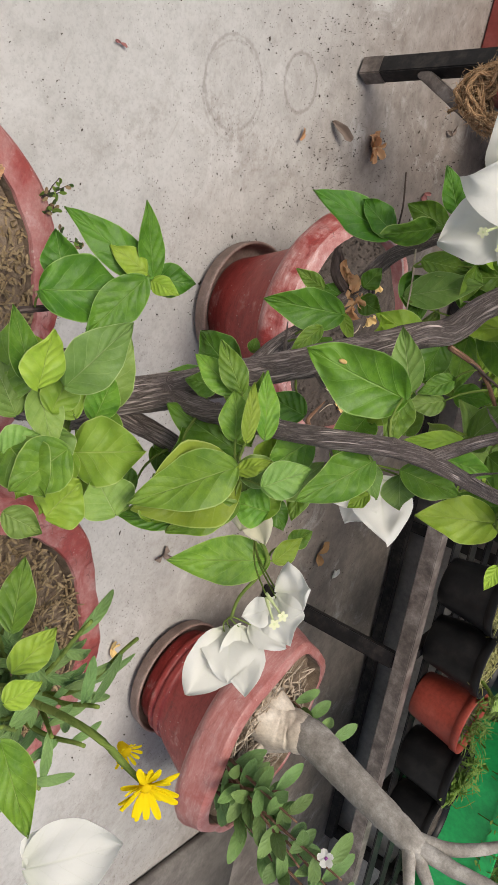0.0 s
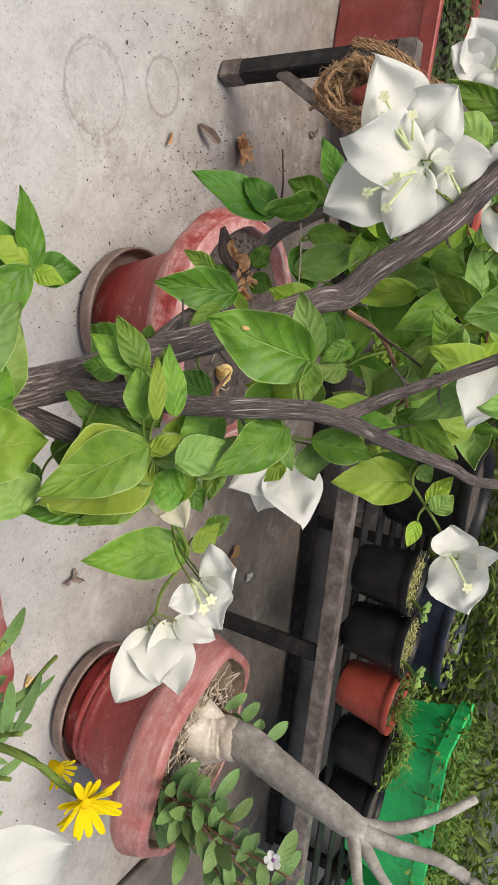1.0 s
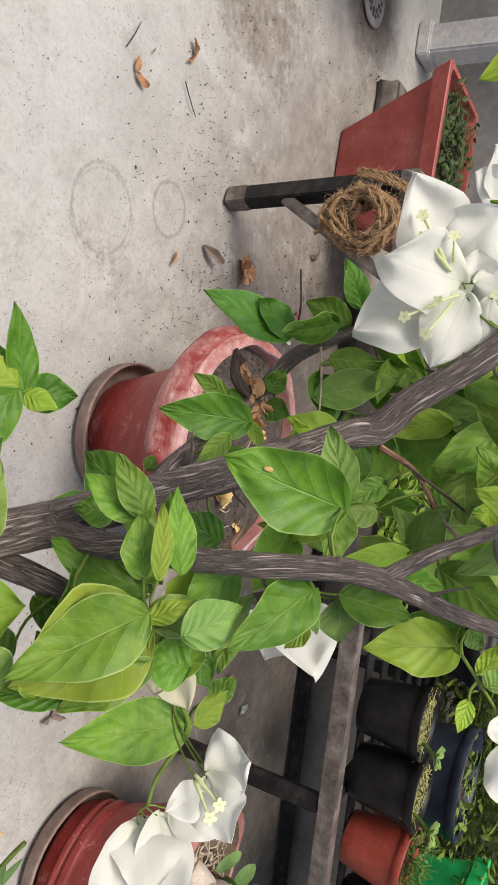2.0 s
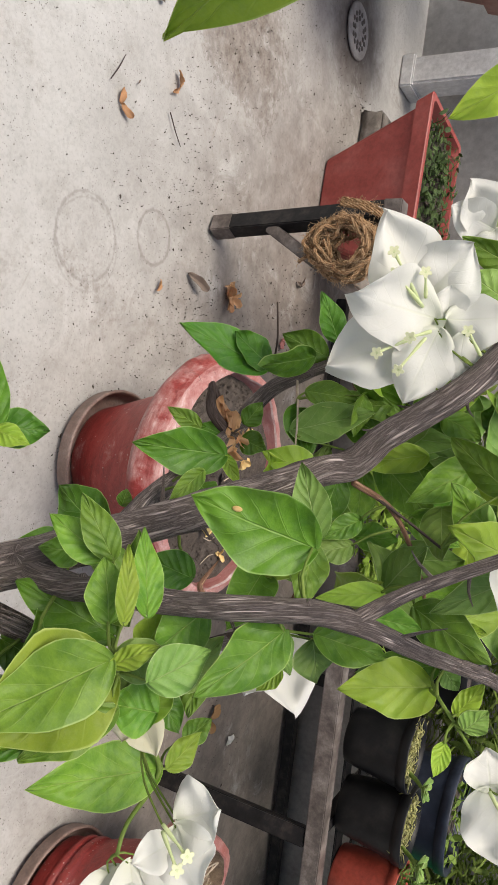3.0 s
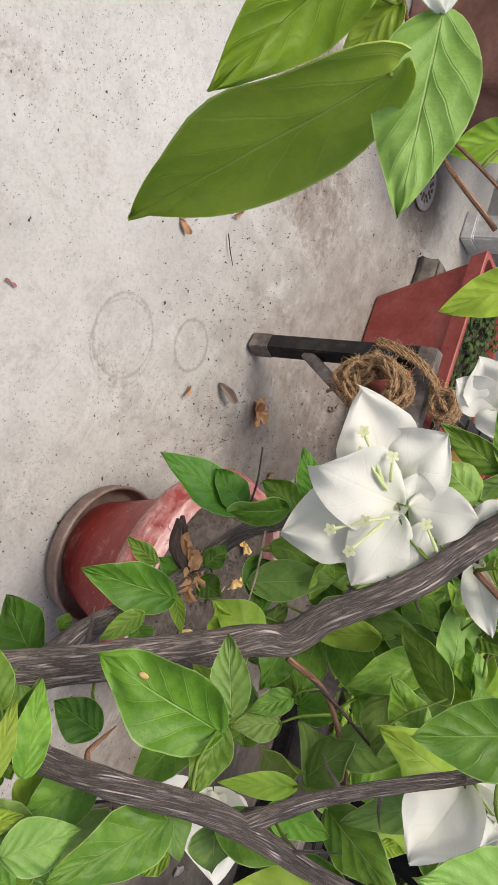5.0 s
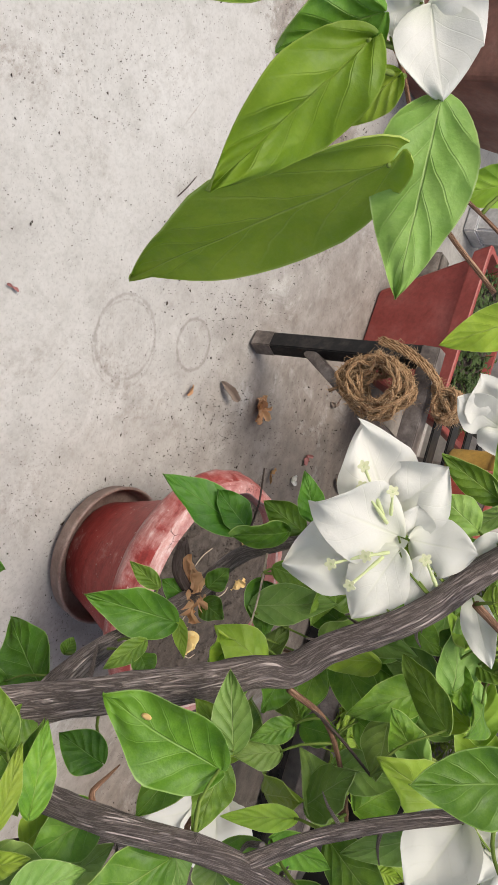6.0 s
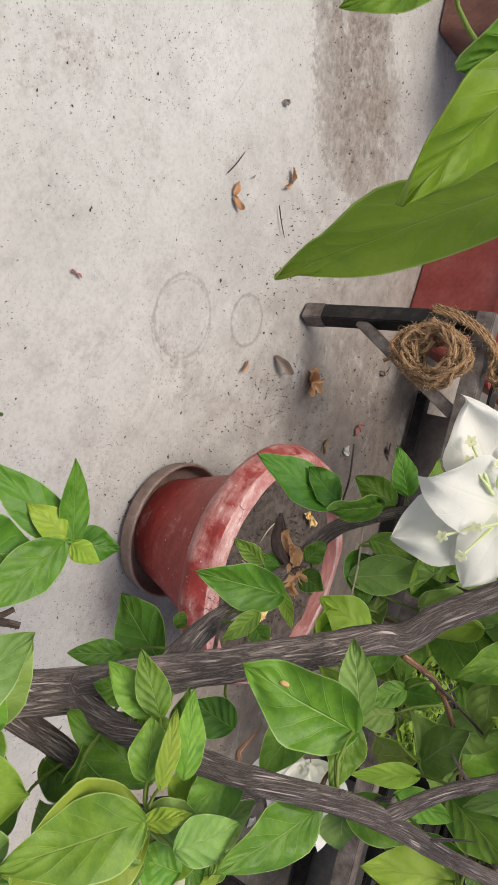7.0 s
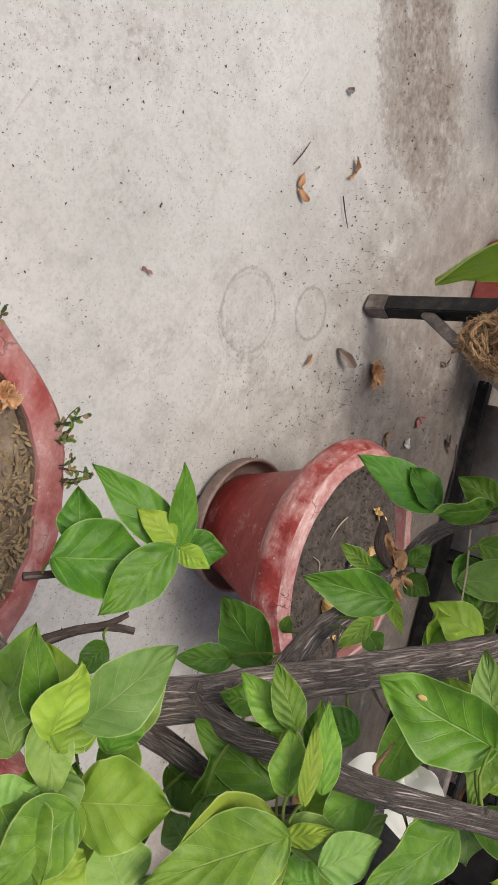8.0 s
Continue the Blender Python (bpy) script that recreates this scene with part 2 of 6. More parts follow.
    fine = math2(n, "ADD", math2(n, "MULTIPLY", noise_of(n, c, 60, 4, 0.65), 0.75), math2(n, "MULTIPLY", noise_of(n, c, 300, 3), 0.22))
    bump(n, b, math2(n, "SUBTRACT", math2(n, "ADD", quilt, fine), math2(n, "MULTIPLY", math2(n, "MAXIMUM", rib, math2(n, "MULTIPLY", side, 0.5)), 0.5)), 0.60, 0.0018)
    t = n.nodes.new("ShaderNodeBsdfTranslucent")
    n.links.new(mix(n, 0.5, col, (0.30, 0.48, 0.03)), t.inputs["Color"])
    ms = n.nodes.new("ShaderNodeMixShader")
    ms.inputs[0].default_value = through
    n.links.new(b.outputs[0], ms.inputs[1])
    n.links.new(t.outputs[0], ms.inputs[2])
    n.links.new(ms.outputs[0], n.nodes["Material Output"].inputs["Surface"])
    return m


def petal(name, face, vein, through=0.42):
    m, n, b = shader(name, 0.8, spec=0.15)
    uv = n.nodes.new("ShaderNodeUVMap").outputs[0]
    s = n.nodes.new("ShaderNodeSeparateXYZ")
    n.links.new(uv, s.inputs[0])
    u = math2(n, "ABSOLUTE", math2(n, "SUBTRACT", s.outputs[0], 0.5))
    wave = math2(n, "FRACT", math2(n, "MULTIPLY", math2(n, "SUBTRACT", s.outputs[1], math2(n, "MULTIPLY", u, 0.8)), 5.0))
    side = ramp(n, math2(n, "ABSOLUTE", math2(n, "SUBTRACT", wave, 0.5)), [(0.01, grey(0.5)), (0.05, grey(0.0))])
    rib = ramp(n, u, [(0.005, grey(1.0)), (0.03, grey(0.0))])
    veins = math2(n, "MAXIMUM", math2(n, "MULTIPLY", rib, ramp(n, s.outputs[1], [(0.1, grey(1.0)), (0.8, grey(0.15))])), math2(n, "MULTIPLY", side, 0.5))
    col = mix(n, math2(n, "MULTIPLY", veins, 0.35), face, vein)
    low = ramp(n, s.outputs[1], [(0.0, grey(0.5)), (0.25, grey(0.0))])
    col = mix(n, low, col, vein)
    n.links.new(col, b.inputs["Base Color"])
    bump(n, b, math2(n, "SUBTRACT", noise_of(n, coords(n), 130, 6, 0.7), math2(n, "MULTIPLY", veins, 0.9)), 0.4, 0.0011)
    t = n.nodes.new("ShaderNodeBsdfTranslucent")
    n.links.new(col, t.inputs["Color"])
    ms = n.nodes.new("ShaderNodeMixShader")
    ms.inputs[0].default_value = through
    n.links.new(b.outputs[0], ms.inputs[1])
    n.links.new(t.outputs[0], ms.inputs[2])
    n.links.new(ms.outputs[0], n.nodes["Material Output"].inputs["Surface"])
    return m


def bark(name, dark, mid, light, along=9.0, around=60.0, relief=0.9):
    m, n, b = shader(name, 0.85, spec=0.2)
    uv = n.nodes.new("ShaderNodeUVMap").outputs[0]
    mp = n.nodes.new("ShaderNodeMapping")
    mp.inputs["Scale"].default_value = (around, along, 1)
    n.links.new(uv, mp.inputs[0])
    f = node(n, "TexNoise", Scale=1.0, Detail=6.0, Roughness=0.62, Distortion=0.55)
    n.links.new(mp.outputs[0], f.inputs["Vector"])
    c = coords(n)
    ridge = math2(n, "ABSOLUTE", math2(n, "SUBTRACT", f.outputs["Fac"], 0.5))
    plate = ramp(n, ridge, [(0.0, dark), (0.022, dark), (0.070, mid), (0.24, light)])
    col = mix(n, 0.35, plate, ramp(n, f.outputs["Fac"], [(0.35, dark), (0.5, mid), (0.65, light)]))
    col = mix(n, 0.4, col, ramp(n, noise_of(n, c, 40, 5), [(0.35, grey(0.6)), (0.6, grey(1.0))]), "MULTIPLY")
    n.links.new(col, b.inputs["Base Color"])
    bump(n, b, ramp(n, ridge, [(0.0, grey(0.0)), (0.12, grey(1.0))]), relief, 0.0025)
    return m


FLOOR = concrete_floor()
RED = painted_clay("red_oxide_paint", 0.12)
ROSE = painted_clay("rubbed_pink_paint", 0.85)
RIM_RED = painted_clay("dull_red_paint", 0.48, 0.25)
ROSE_DIM = painted_clay("faded_pink_paint", 0.62, 0.5)
CHIPPED = painted_clay("chipped_red_paint", 0.40)
LIME = mottled("bare_cement_edge", (0.36, 0.20, 0.185), (0.47, 0.33, 0.31), (0.58, 0.48, 0.455), 40, 0.85, 0.5)
SAUCER = mottled("brown_plastic", (0.19, 0.125, 0.105), (0.30, 0.212, 0.18), (0.43, 0.33, 0.29), 22, 0.5, 0.15)
SOIL = mottled("damp_soil", (0.040, 0.031, 0.025), (0.092, 0.073, 0.060), (0.155, 0.127, 0.106), 60, 0.95, 1.0, 0.006)
DRY_SOIL = mottled("dry_soil", (0.13, 0.09, 0.06), (0.24, 0.175, 0.12), (0.38, 0.30, 0.22), 40, 0.95, 1.0, 0.005)
STEEL = mottled("black_paint_on_steel", (0.009, 0.009, 0.010), (0.017, 0.017, 0.018), (0.055, 0.048, 0.044), 34, 0.5, 0.25, 0.001, 0.25)
STEEL_WORN = mottled("scuffed_painted_steel", (0.05, 0.041, 0.036), (0.15, 0.125, 0.112), (0.32, 0.285, 0.26), 26, 0.45, 0.3, 0.001, 0.5)
JUTE = mottled("jute_rope", (0.17, 0.098, 0.050), (0.38, 0.235, 0.128), (0.58, 0.395, 0.24), 130, 0.95, 0.6, 0.001, 0.1)
FIBRE = mottled("loose_jute_fibre", (0.34, 0.22, 0.12), (0.52, 0.36, 0.21), (0.66, 0.50, 0.33), 60, 0.95, 0.2, 0.001, 0.1)
PLANTER_RED = mottled("faded_red_plastic", (0.28, 0.050, 0.043), (0.36, 0.075, 0.064), (0.43, 0.125, 0.11), 8, 0.5, 0.12, 0.001)
CLAY = mottled("brown_terracotta", (0.15, 0.065, 0.05), (0.27, 0.125, 0.095), (0.42, 0.26, 0.22), 6, 0.55, 0.2)
PLASTER = mottled("grey_plaster", (0.48, 0.465, 0.455), (0.58, 0.565, 0.555), (0.66, 0.65, 0.64), 3, 0.85, 0.3)
LEDGE_PLASTER = mottled("ledge_plaster", (0.30, 0.275, 0.255), (0.43, 0.405, 0.38), (0.52, 0.495, 0.47), 5, 0.9, 0.4)
WHITE = mottled("white_wall_paint", (0.60, 0.60, 0.60), (0.72, 0.72, 0.72), (0.80, 0.80, 0.80), 5, 0.6, 0.15)
BLACK = mottled("black_nursery_plastic", (0.006, 0.0062, 0.0068), (0.009, 0.0092, 0.010), (0.022, 0.021, 0.020), 18, 0.42, 0.15, 0.001, 0.25)
NAVY = mottled("blue_black_plastic", (0.010, 0.014, 0.024), (0.018, 0.024, 0.040), (0.05, 0.06, 0.085), 14, 0.4, 0.15, 0.001, 0.5)
POT_RED = mottled("brick_red_plastic", (0.27, 0.045, 0.03), (0.36, 0.062, 0.04), (0.42, 0.10, 0.07), 12, 0.42, 0.12, 0.001)
GREEN = mottled("bright_green_plastic", (0.02, 0.50, 0.13), (0.028, 0.62, 0.165), (0.05, 0.68, 0.20), 5, 0.4, 0.1, 0.001)
YELLOW_PLASTIC = mottled("ochre_plastic", (0.42, 0.24, 0.05), (0.55, 0.33, 0.08), (0.62, 0.42, 0.15), 8, 0.45, 0.1)
STONE = mottled("grey_stone", (0.10, 0.085, 0.075), (0.20, 0.18, 0.16), (0.34, 0.31, 0.29), 16, 0.9, 0.8, 0.004)
SLATE = mottled("dark_slab", (0.10, 0.09, 0.085), (0.16, 0.145, 0.135), (0.22, 0.205, 0.19), 10, 0.8, 0.3)
DRAIN = mottled("dull_grey_plastic", (0.30, 0.28, 0.26), (0.42, 0.395, 0.375), (0.52, 0.50, 0.48), 25, 0.55, 0.2)
HOLE = mottled("drain_hole_dark", (0.09, 0.078, 0.068), (0.17, 0.15, 0.135), (0.28, 0.26, 0.24), 30, 0.9, 0.2)
BARK = bark("grey_brown_bark", (0.085, 0.066, 0.058), (0.41, 0.34, 0.315), (0.53, 0.45, 0.42), 40, 240, 1.0)
TWIG = bark("red_brown_twig", (0.13, 0.065, 0.042), (0.32, 0.18, 0.115), (0.48, 0.33, 0.23), 30, 40, 0.6)
DARK_TWIG = bark("dark_twig", (0.05, 0.037, 0.032), (0.12, 0.09, 0.08), (0.21, 0.165, 0.15), 25, 40, 0.6)
GREEN_STEM = bark("green_stem", (0.10, 0.16, 0.03), (0.20, 0.28, 0.06), (0.30, 0.36, 0.11), 20, 8, 0.2)
CAUDEX = mottled("grey_swollen_stem", (0.22, 0.20, 0.175), (0.35, 0.325, 0.29), (0.58, 0.55, 0.51), 26, 0.7, 0.35, 0.0015, 0.3)
CAUDEX_BASE = mottled("cream_swollen_root", (0.42, 0.345, 0.27), (0.62, 0.54, 0.445), (0.74, 0.67, 0.58), 14, 0.7, 0.3, 0.0015, 0.3)
ROOT = bark("pale_root", (0.36, 0.28, 0.20), (0.55, 0.46, 0.36), (0.70, 0.62, 0.52), 30, 10, 0.4)
LEAF = {
    "d": leaf_green("dark_leaf", (0.118, 0.285, 0.022), (0.050, 0.165, 0.011), (0.40, 0.60, 0.18), 0.38, 0.28),
    "m": leaf_green("green_leaf", (0.235, 0.425, 0.046), (0.095, 0.240, 0.022), (0.54, 0.68, 0.22), 0.40, 0.34),
    "g": leaf_green("matt_pale_leaf", (0.295, 0.460, 0.110), (0.175, 0.330, 0.058), (0.56, 0.68, 0.30), 0.44, 0.30),
    "k": leaf_green("deep_olive_leaf", (0.215, 0.335, 0.022), (0.140, 0.250, 0.013), (0.34, 0.46, 0.08), 0.42, 0.42),
    "y": leaf_green("young_leaf", (0.44, 0.61, 0.075), (0.29, 0.47, 0.048), (0.64, 0.74, 0.26), 0.40, 0.42),
    "s": leaf_green("grey_green_leaf", (0.215, 0.36, 0.115), (0.15, 0.27, 0.08), (0.32, 0.46, 0.19), 0.45, 0.24),
    "h": leaf_green("herb_leaf", (0.20, 0.32, 0.06), (0.13, 0.23, 0.04), (0.30, 0.42, 0.11), 0.45, 0.28),
}
BRACT = petal("white_bract", (0.84, 0.84, 0.805), (0.77, 0.80, 0.64), 0.42)
CREAM = petal("withered_cream_bract", (0.72, 0.70, 0.55), (0.50, 0.52, 0.28))
DEAD = petal("dried_brown_bract", (0.86, 0.60, 0.36), (0.70, 0.43, 0.22), 0.5)
STRAW = petal("pale_straw_flower", (0.80, 0.60, 0.28), (0.58, 0.36, 0.13), 0.25)
YELLOW = petal("yellow_ray_petal", (0.88, 0.72, 0.012), (0.80, 0.52, 0.01), 0.3)
LITTER = petal("dry_leaf_litter", (0.36, 0.22, 0.11), (0.20, 0.11, 0.05), 0.15)
GREY_LITTER = petal("grey_dead_leaf", (0.23, 0.18, 0.15), (0.13, 0.10, 0.085), 0.1)
ORANGE = petal("orange_dead_leaf", (0.50, 0.28, 0.15), (0.30, 0.15, 0.08), 0.2)
DUSTY = petal("dusty_rose_dead_petal", (0.36, 0.16, 0.15), (0.20, 0.08, 0.07), 0.15)
PALE_YELLOW = petal("pale_yellow_petal", (0.86, 0.70, 0.34), (0.74, 0.52, 0.20), 0.3)
MAUVE = petal("mauve_petal", (0.42, 0.15, 0.42), (0.30, 0.08, 0.30), 0.25)
MOSS = mottled("dry_yellow_moss", (0.20, 0.20, 0.06), (0.33, 0.32, 0.12), (0.45, 0.43, 0.22), 60, 0.95, 0.5)
WEED = mottled("dry_weed", (0.17, 0.115, 0.055), (0.30, 0.215, 0.115), (0.46, 0.36, 0.21), 50, 0.9, 0.3)
SUCCULENT = leaf_green("dark_succulent_leaf", (0.075, 0.13, 0.03), (0.035, 0.07, 0.016), (0.13, 0.20, 0.06), 0.4, 0.15)
HERB = leaf_green("groundcover_leaf", (0.25, 0.37, 0.065), (0.14, 0.24, 0.04), (0.34, 0.45, 0.11), 0.45, 0.34)


# ---- mesh helpers ----
def thing(name, at=(0, 0, 0), turn=0.0):
    ob = new(name)
    ob.empty_display_size = 0.05
    ob.matrix_basis = pose(*at, 0, 0, turn)
    return ob


def part(name, bm, material, parent=None, label="", smooth=True):
    """One bmesh as one mesh object under a thing or a part."""
    me = bpy.data.meshes.new(name)
    bm.to_mesh(me)
    bm.free()
    me.materials.append(material)
    if smooth:
        for f in me.polygons:
            f.use_smooth = True
    ob = new(name, me)
    if parent:
        ob.parent = parent
    return tagged(ob, label)


def lathe(profile, n=48, wobble=0.0, seed=0.0, close=True, scale=6.0, squash=None):
    """A turned form from (radius, height) pairs, with uneven hand-made surfaces."""
    bm = bmesh.new()
    rings = []
    for r, z in profile:
        ring = []
        for i in range(n):
            a = 2 * math.pi * i / n
            k = r
            if squash:
                k *= squash(a, z)
            p = Vector((k * math.cos(a), k * math.sin(a), z))
            if wobble:
                w = noise.noise(p * scale + Vector((seed, seed, 0))) + 0.5 * noise.noise(p * scale * 3.1 + Vector((0, seed, 3)))
                p += Vector((math.cos(a), math.sin(a), 0.4)) * w * wobble * min(1.0, r * 20)
            ring.append(bm.verts.new(p))
        rings.append(ring)
    for a, b in zip(rings, rings[1:]):
        for i in range(n):
            bm.faces.new((a[i], a[(i + 1) % n], b[(i + 1) % n], b[i]))
    if close:
        bm.faces.new(rings[0][::-1])
        bm.faces.new(rings[-1])
    return bm


def box(size, at=(0, 0, 0), bevel=0.003, bm=None, m=None):
    own = bmesh.new()
    bmesh.ops.create_cube(own, size=1, matrix=Matrix.Diagonal((*size, 1)))
    if bevel:
        bmesh.ops.bevel(own, geom=own.edges[:], offset=bevel, segments=2, affect="EDGES")
    own.transform((m or Matrix()) @ Matrix.Translation(at) if m else Matrix.Translation(at))
    return own


def beam(a, b, w, h=None, bevel=0.0024, roll=0.0):
    """A square tube between two points."""
    a, b = Vector(a), Vector(b)
    d = b - a
    bm = bmesh.new()
    bmesh.ops.create_cube(bm, size=1, matrix=Matrix.Diagonal((w, h or w, d.length, 1)))
    bmesh.ops.bevel(bm, geom=bm.edges[:], offset=bevel, segments=2, affect="EDGES")
    q = d.to_track_quat("Z", "Y").to_matrix().to_4x4()
    bm.transform(Matrix.Translation((a + b) / 2) @ q @ pose(0, 0, 0, 0, 0, roll))
    return bm


def spline(pts, step):
    """A smooth line of (x, y, z, r) through the given ones."""
    p = [np.array(q, float) for q in pts]
    p = [2 * p[0] - p[1], *p, 2 * p[-1] - p[-2]]
    out = []
    for a, b, c, d in zip(p, p[1:], p[2:], p[3:]):
        n = max(2, int(np.linalg.norm((c - b)[:3]) / step))
        for i in range(n):
            t = i / n
            out.append(0.5 * (2 * b + (c - a) * t + (2 * a - 5 * b + 4 * c - d) * t * t + (3 * b - a - 3 * c + d) * t ** 3))
    out.append(p[-2])
    return out


def tube(pts, step=0.004, segs=10, rough=0.0, seed=0.0, bm=None, taper_end=True):
    """A stem along a smooth line, with lengthwise ridges and a UV along it."""
    bm = bm or bmesh.new()
    uv = bm.loops.layers.uv.verify()
    line = spline(pts, step)
    rings, run, last = [], 0.0, None
    ref = Vector((0.3, 0.2, 1)).normalized()
    for i, q in enumerate(line):
        p = Vector(q[:3])
        nxt = Vector(line[min(i + 1, len(line) - 1)][:3]) - Vector(line[max(i - 1, 0)][:3])
        t = nxt.normalized()
        if last is not None:
            run += (p - last).length
        last = p
        side = t.cross(ref)
        if side.length < 0.1:
            side = t.cross(Vector((1, 0, 0)))
        side.normalize()
        up = side.cross(t)
        ring = []
        for k in range(segs):
            a = 2 * math.pi * k / segs
            r = max(q[3], 0.0002)
            if rough:
                r *= 1 + rough * (noise.noise(Vector((math.cos(a) * 3.2, math.sin(a) * 3.2, run * 28 + seed))) + 0.6 * noise.noise(Vector((math.cos(a) * 1.1, math.sin(a) * 1.1, run * 70 + seed))))
            ring.append(bm.verts.new(p + (side * math.cos(a) + up * math.sin(a)) * r))
        rings.append((ring, run))
    for (a, va), (b, vb) in zip(rings, rings[1:]):
        for k in range(segs):
            f = bm.faces.new((a[k], a[(k + 1) % segs], b[(k + 1) % segs], b[k]))
            for lp, w in zip(f.loops, ((k / segs, va), ((k + 1) / segs, va), ((k + 1) / segs, vb), (k / segs, vb))):
                lp[uv].uv = (w[0] * 0.12, w[1])
    bm.faces.new(rings[0][0][::-1])
    bm.faces.new(rings[-1][0])
    return bm


def outline(v, shape):
    """Half-width along a leaf, 0 to 1: (a, b) are powers; (p, roundness, drip) is a rounded foot, widest at p, and a drawn-out tip."""
    if len(shape) == 2:
        a, b = shape
        return v ** a * (1 - v) ** b / ((a / (a + b)) ** a * (b / (a + b)) ** b)
    p, roundness, drip = shape
    if v < p:
        return (1 - (1 - v / p) ** 2.3) ** roundness
    s = (v - p) / (1 - p)
    return (1 - s ** 1.75) * (1 - drip * math.sin(math.pi * s ** 1.6))


def blade(length, width, fold=0.25, bend=0.25, wave=0.05, seed=0.0, shape=(0.55, 0.8), rows=9, cols=6, thick=0.00035, bm=None, m=None, twist=0.0, cup=0.0):
    """A leaf or bract along +y, facing +z: a thin closed sheet with midrib fold, bend and wavy rim."""
    bm = bm or bmesh.new()
    uv = bm.loops.layers.uv.verify()
    m = m or Matrix()
    sheets = []
    for s in (1, -1):
        grid = []
        for j in range(rows + 1):
            v = j / rows
            vv = 0.5 - 0.5 * math.cos(math.pi * v)
            half = 0.5 * width * outline(vv, shape) if 0 < j < rows else width * 0.012
            lobe = 0.055 * length * (1 - vv) ** 7 if len(shape) == 3 else 0.0
            line = []
            for i in range(cols + 1):
                u = 2 * i / cols - 1
                x = u * half * (1 + (0.07 if lobe else 0.10) * noise.noise(Vector((vv * 5.5, seed * 3.1, 7.0 if u > 0 else -3.0))) * abs(u))
                z = fold * abs(x) + cup * (x * x) / max(width, 1e-4) - bend * length * vv * vv
                z += wave * width * noise.noise(Vector((u * 1.3 + seed, vv * 3.0, seed * 1.7))) * (0.35 + abs(u))
                y = length * vv * (1 - 0.25 * abs(bend) * vv) - lobe * abs(u)
                tw = twist * vv
                x, z = x * math.cos(tw) - z * math.sin(tw) * 0.3, z + x * math.sin(tw)
                line.append((bm.verts.new(m @ Vector((x, y, z + s * thick))), (0.5 + 0.5 * u, vv)))
            grid.append(line)
        sheets.append(grid)
    for s, g in zip((1, -1), sheets):
        for j in range(rows):
            for i in range(cols):
                q = [g[j][i], g[j][i + 1], g[j + 1][i + 1], g[j + 1][i]]
                if s < 0:
                    q.reverse()
                f = bm.faces.new([w[0] for w in q])
                f.smooth = True
                for lp, w in zip(f.loops, q):
                    lp[uv].uv = w[1]
    top, low = sheets
    rim = [(0, i) for i in range(cols)] + [(j, cols) for j in range(rows)] + [(rows, i) for i in range(cols, 0, -1)] + [(j, 0) for j in range(rows, 0, -1)]
    for (j, i), (k, l) in zip(rim, rim[1:] + rim[:1]):
        f = bm.faces.new((top[j][i][0], low[j][i][0], low[k][l][0], top[k][l][0]))
        for e in f.edges:
            e.smooth = False
        for lp in f.loops:
            lp[uv].uv = (0.5 + 0.49 * (2 * i / cols - 1), j / rows)
    return bm


def aim(base, tip, face):
    """The pose at base with +y towards tip and +z as near to face as can be."""
    y = (Vector(tip) - Vector(base)).normalized()
    z = Vector(face) - y * y.dot(Vector(face))
    if z.length < 1e-3:
        z = y.orthogonal()
    z.normalize()
    x = y.cross(z)
    m = Matrix((x, y, z)).transposed().to_4x4()
    m.translation = base
    return m


# ---- the terrace ----
def grid_floor():
    bm = bmesh.new()
    xs = [-14, -2.6, *np.arange(-2.4, 2.5, 0.08), 2.6, 14]
    ys = [-14, -0.4, *np.arange(-0.2, 3.4, 0.08), 3.6, 14]
    g = [[bm.verts.new((x, y, 0.003 * noise.noise(Vector((x * 1.2, y * 1.2, 0))) - 0.003)) for x in xs] for y in ys]
    for a, b in zip(g, g[1:]):
        for i in range(len(xs) - 1):
            bm.faces.new((a[i], a[i + 1], b[i + 1], b[i]))
    return bm


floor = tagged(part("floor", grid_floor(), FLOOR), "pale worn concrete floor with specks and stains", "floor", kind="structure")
wall_back = tagged(part("wall_back", box((7.0, 0.18, 2.3), (0, 0, 0), 0.01, m=pose(0.62, 3.52, 1.12, 0, 0, 22.2)), PLASTER), "plain grey plastered terrace wall", "wall", kind="structure")
wall_left = tagged(part("wall_left", box((0.18, 4.2, 1.1), (-2.52, -0.2, 0.54), 0.01), PLASTER), "plain grey plastered wall beside the drain", "wall", kind="structure")
# unseen wall added to close the terrace, kept low to let skylight in
wall_near = tagged(part("wall_near", box((6.4, 0.18, 1.1), (0.6, -2.4, 0.54), 0.01), PLASTER), "plain plastered wall", "wall", kind="structure")
corner_post = thing("corner_post", (-2.13, 2.14, 0), 20)
part("shaft", box((0.10, 0.13, 1.5), (0, 0, 0.752), 0.008), WHITE, corner_post, smooth=False)
part("plinth", box((0.12, 0.15, 0.05), (0, 0, 0.022), 0.006), WHITE, corner_post, smooth=False)
tagged(corner_post, "white painted post standing at the wall", "post")


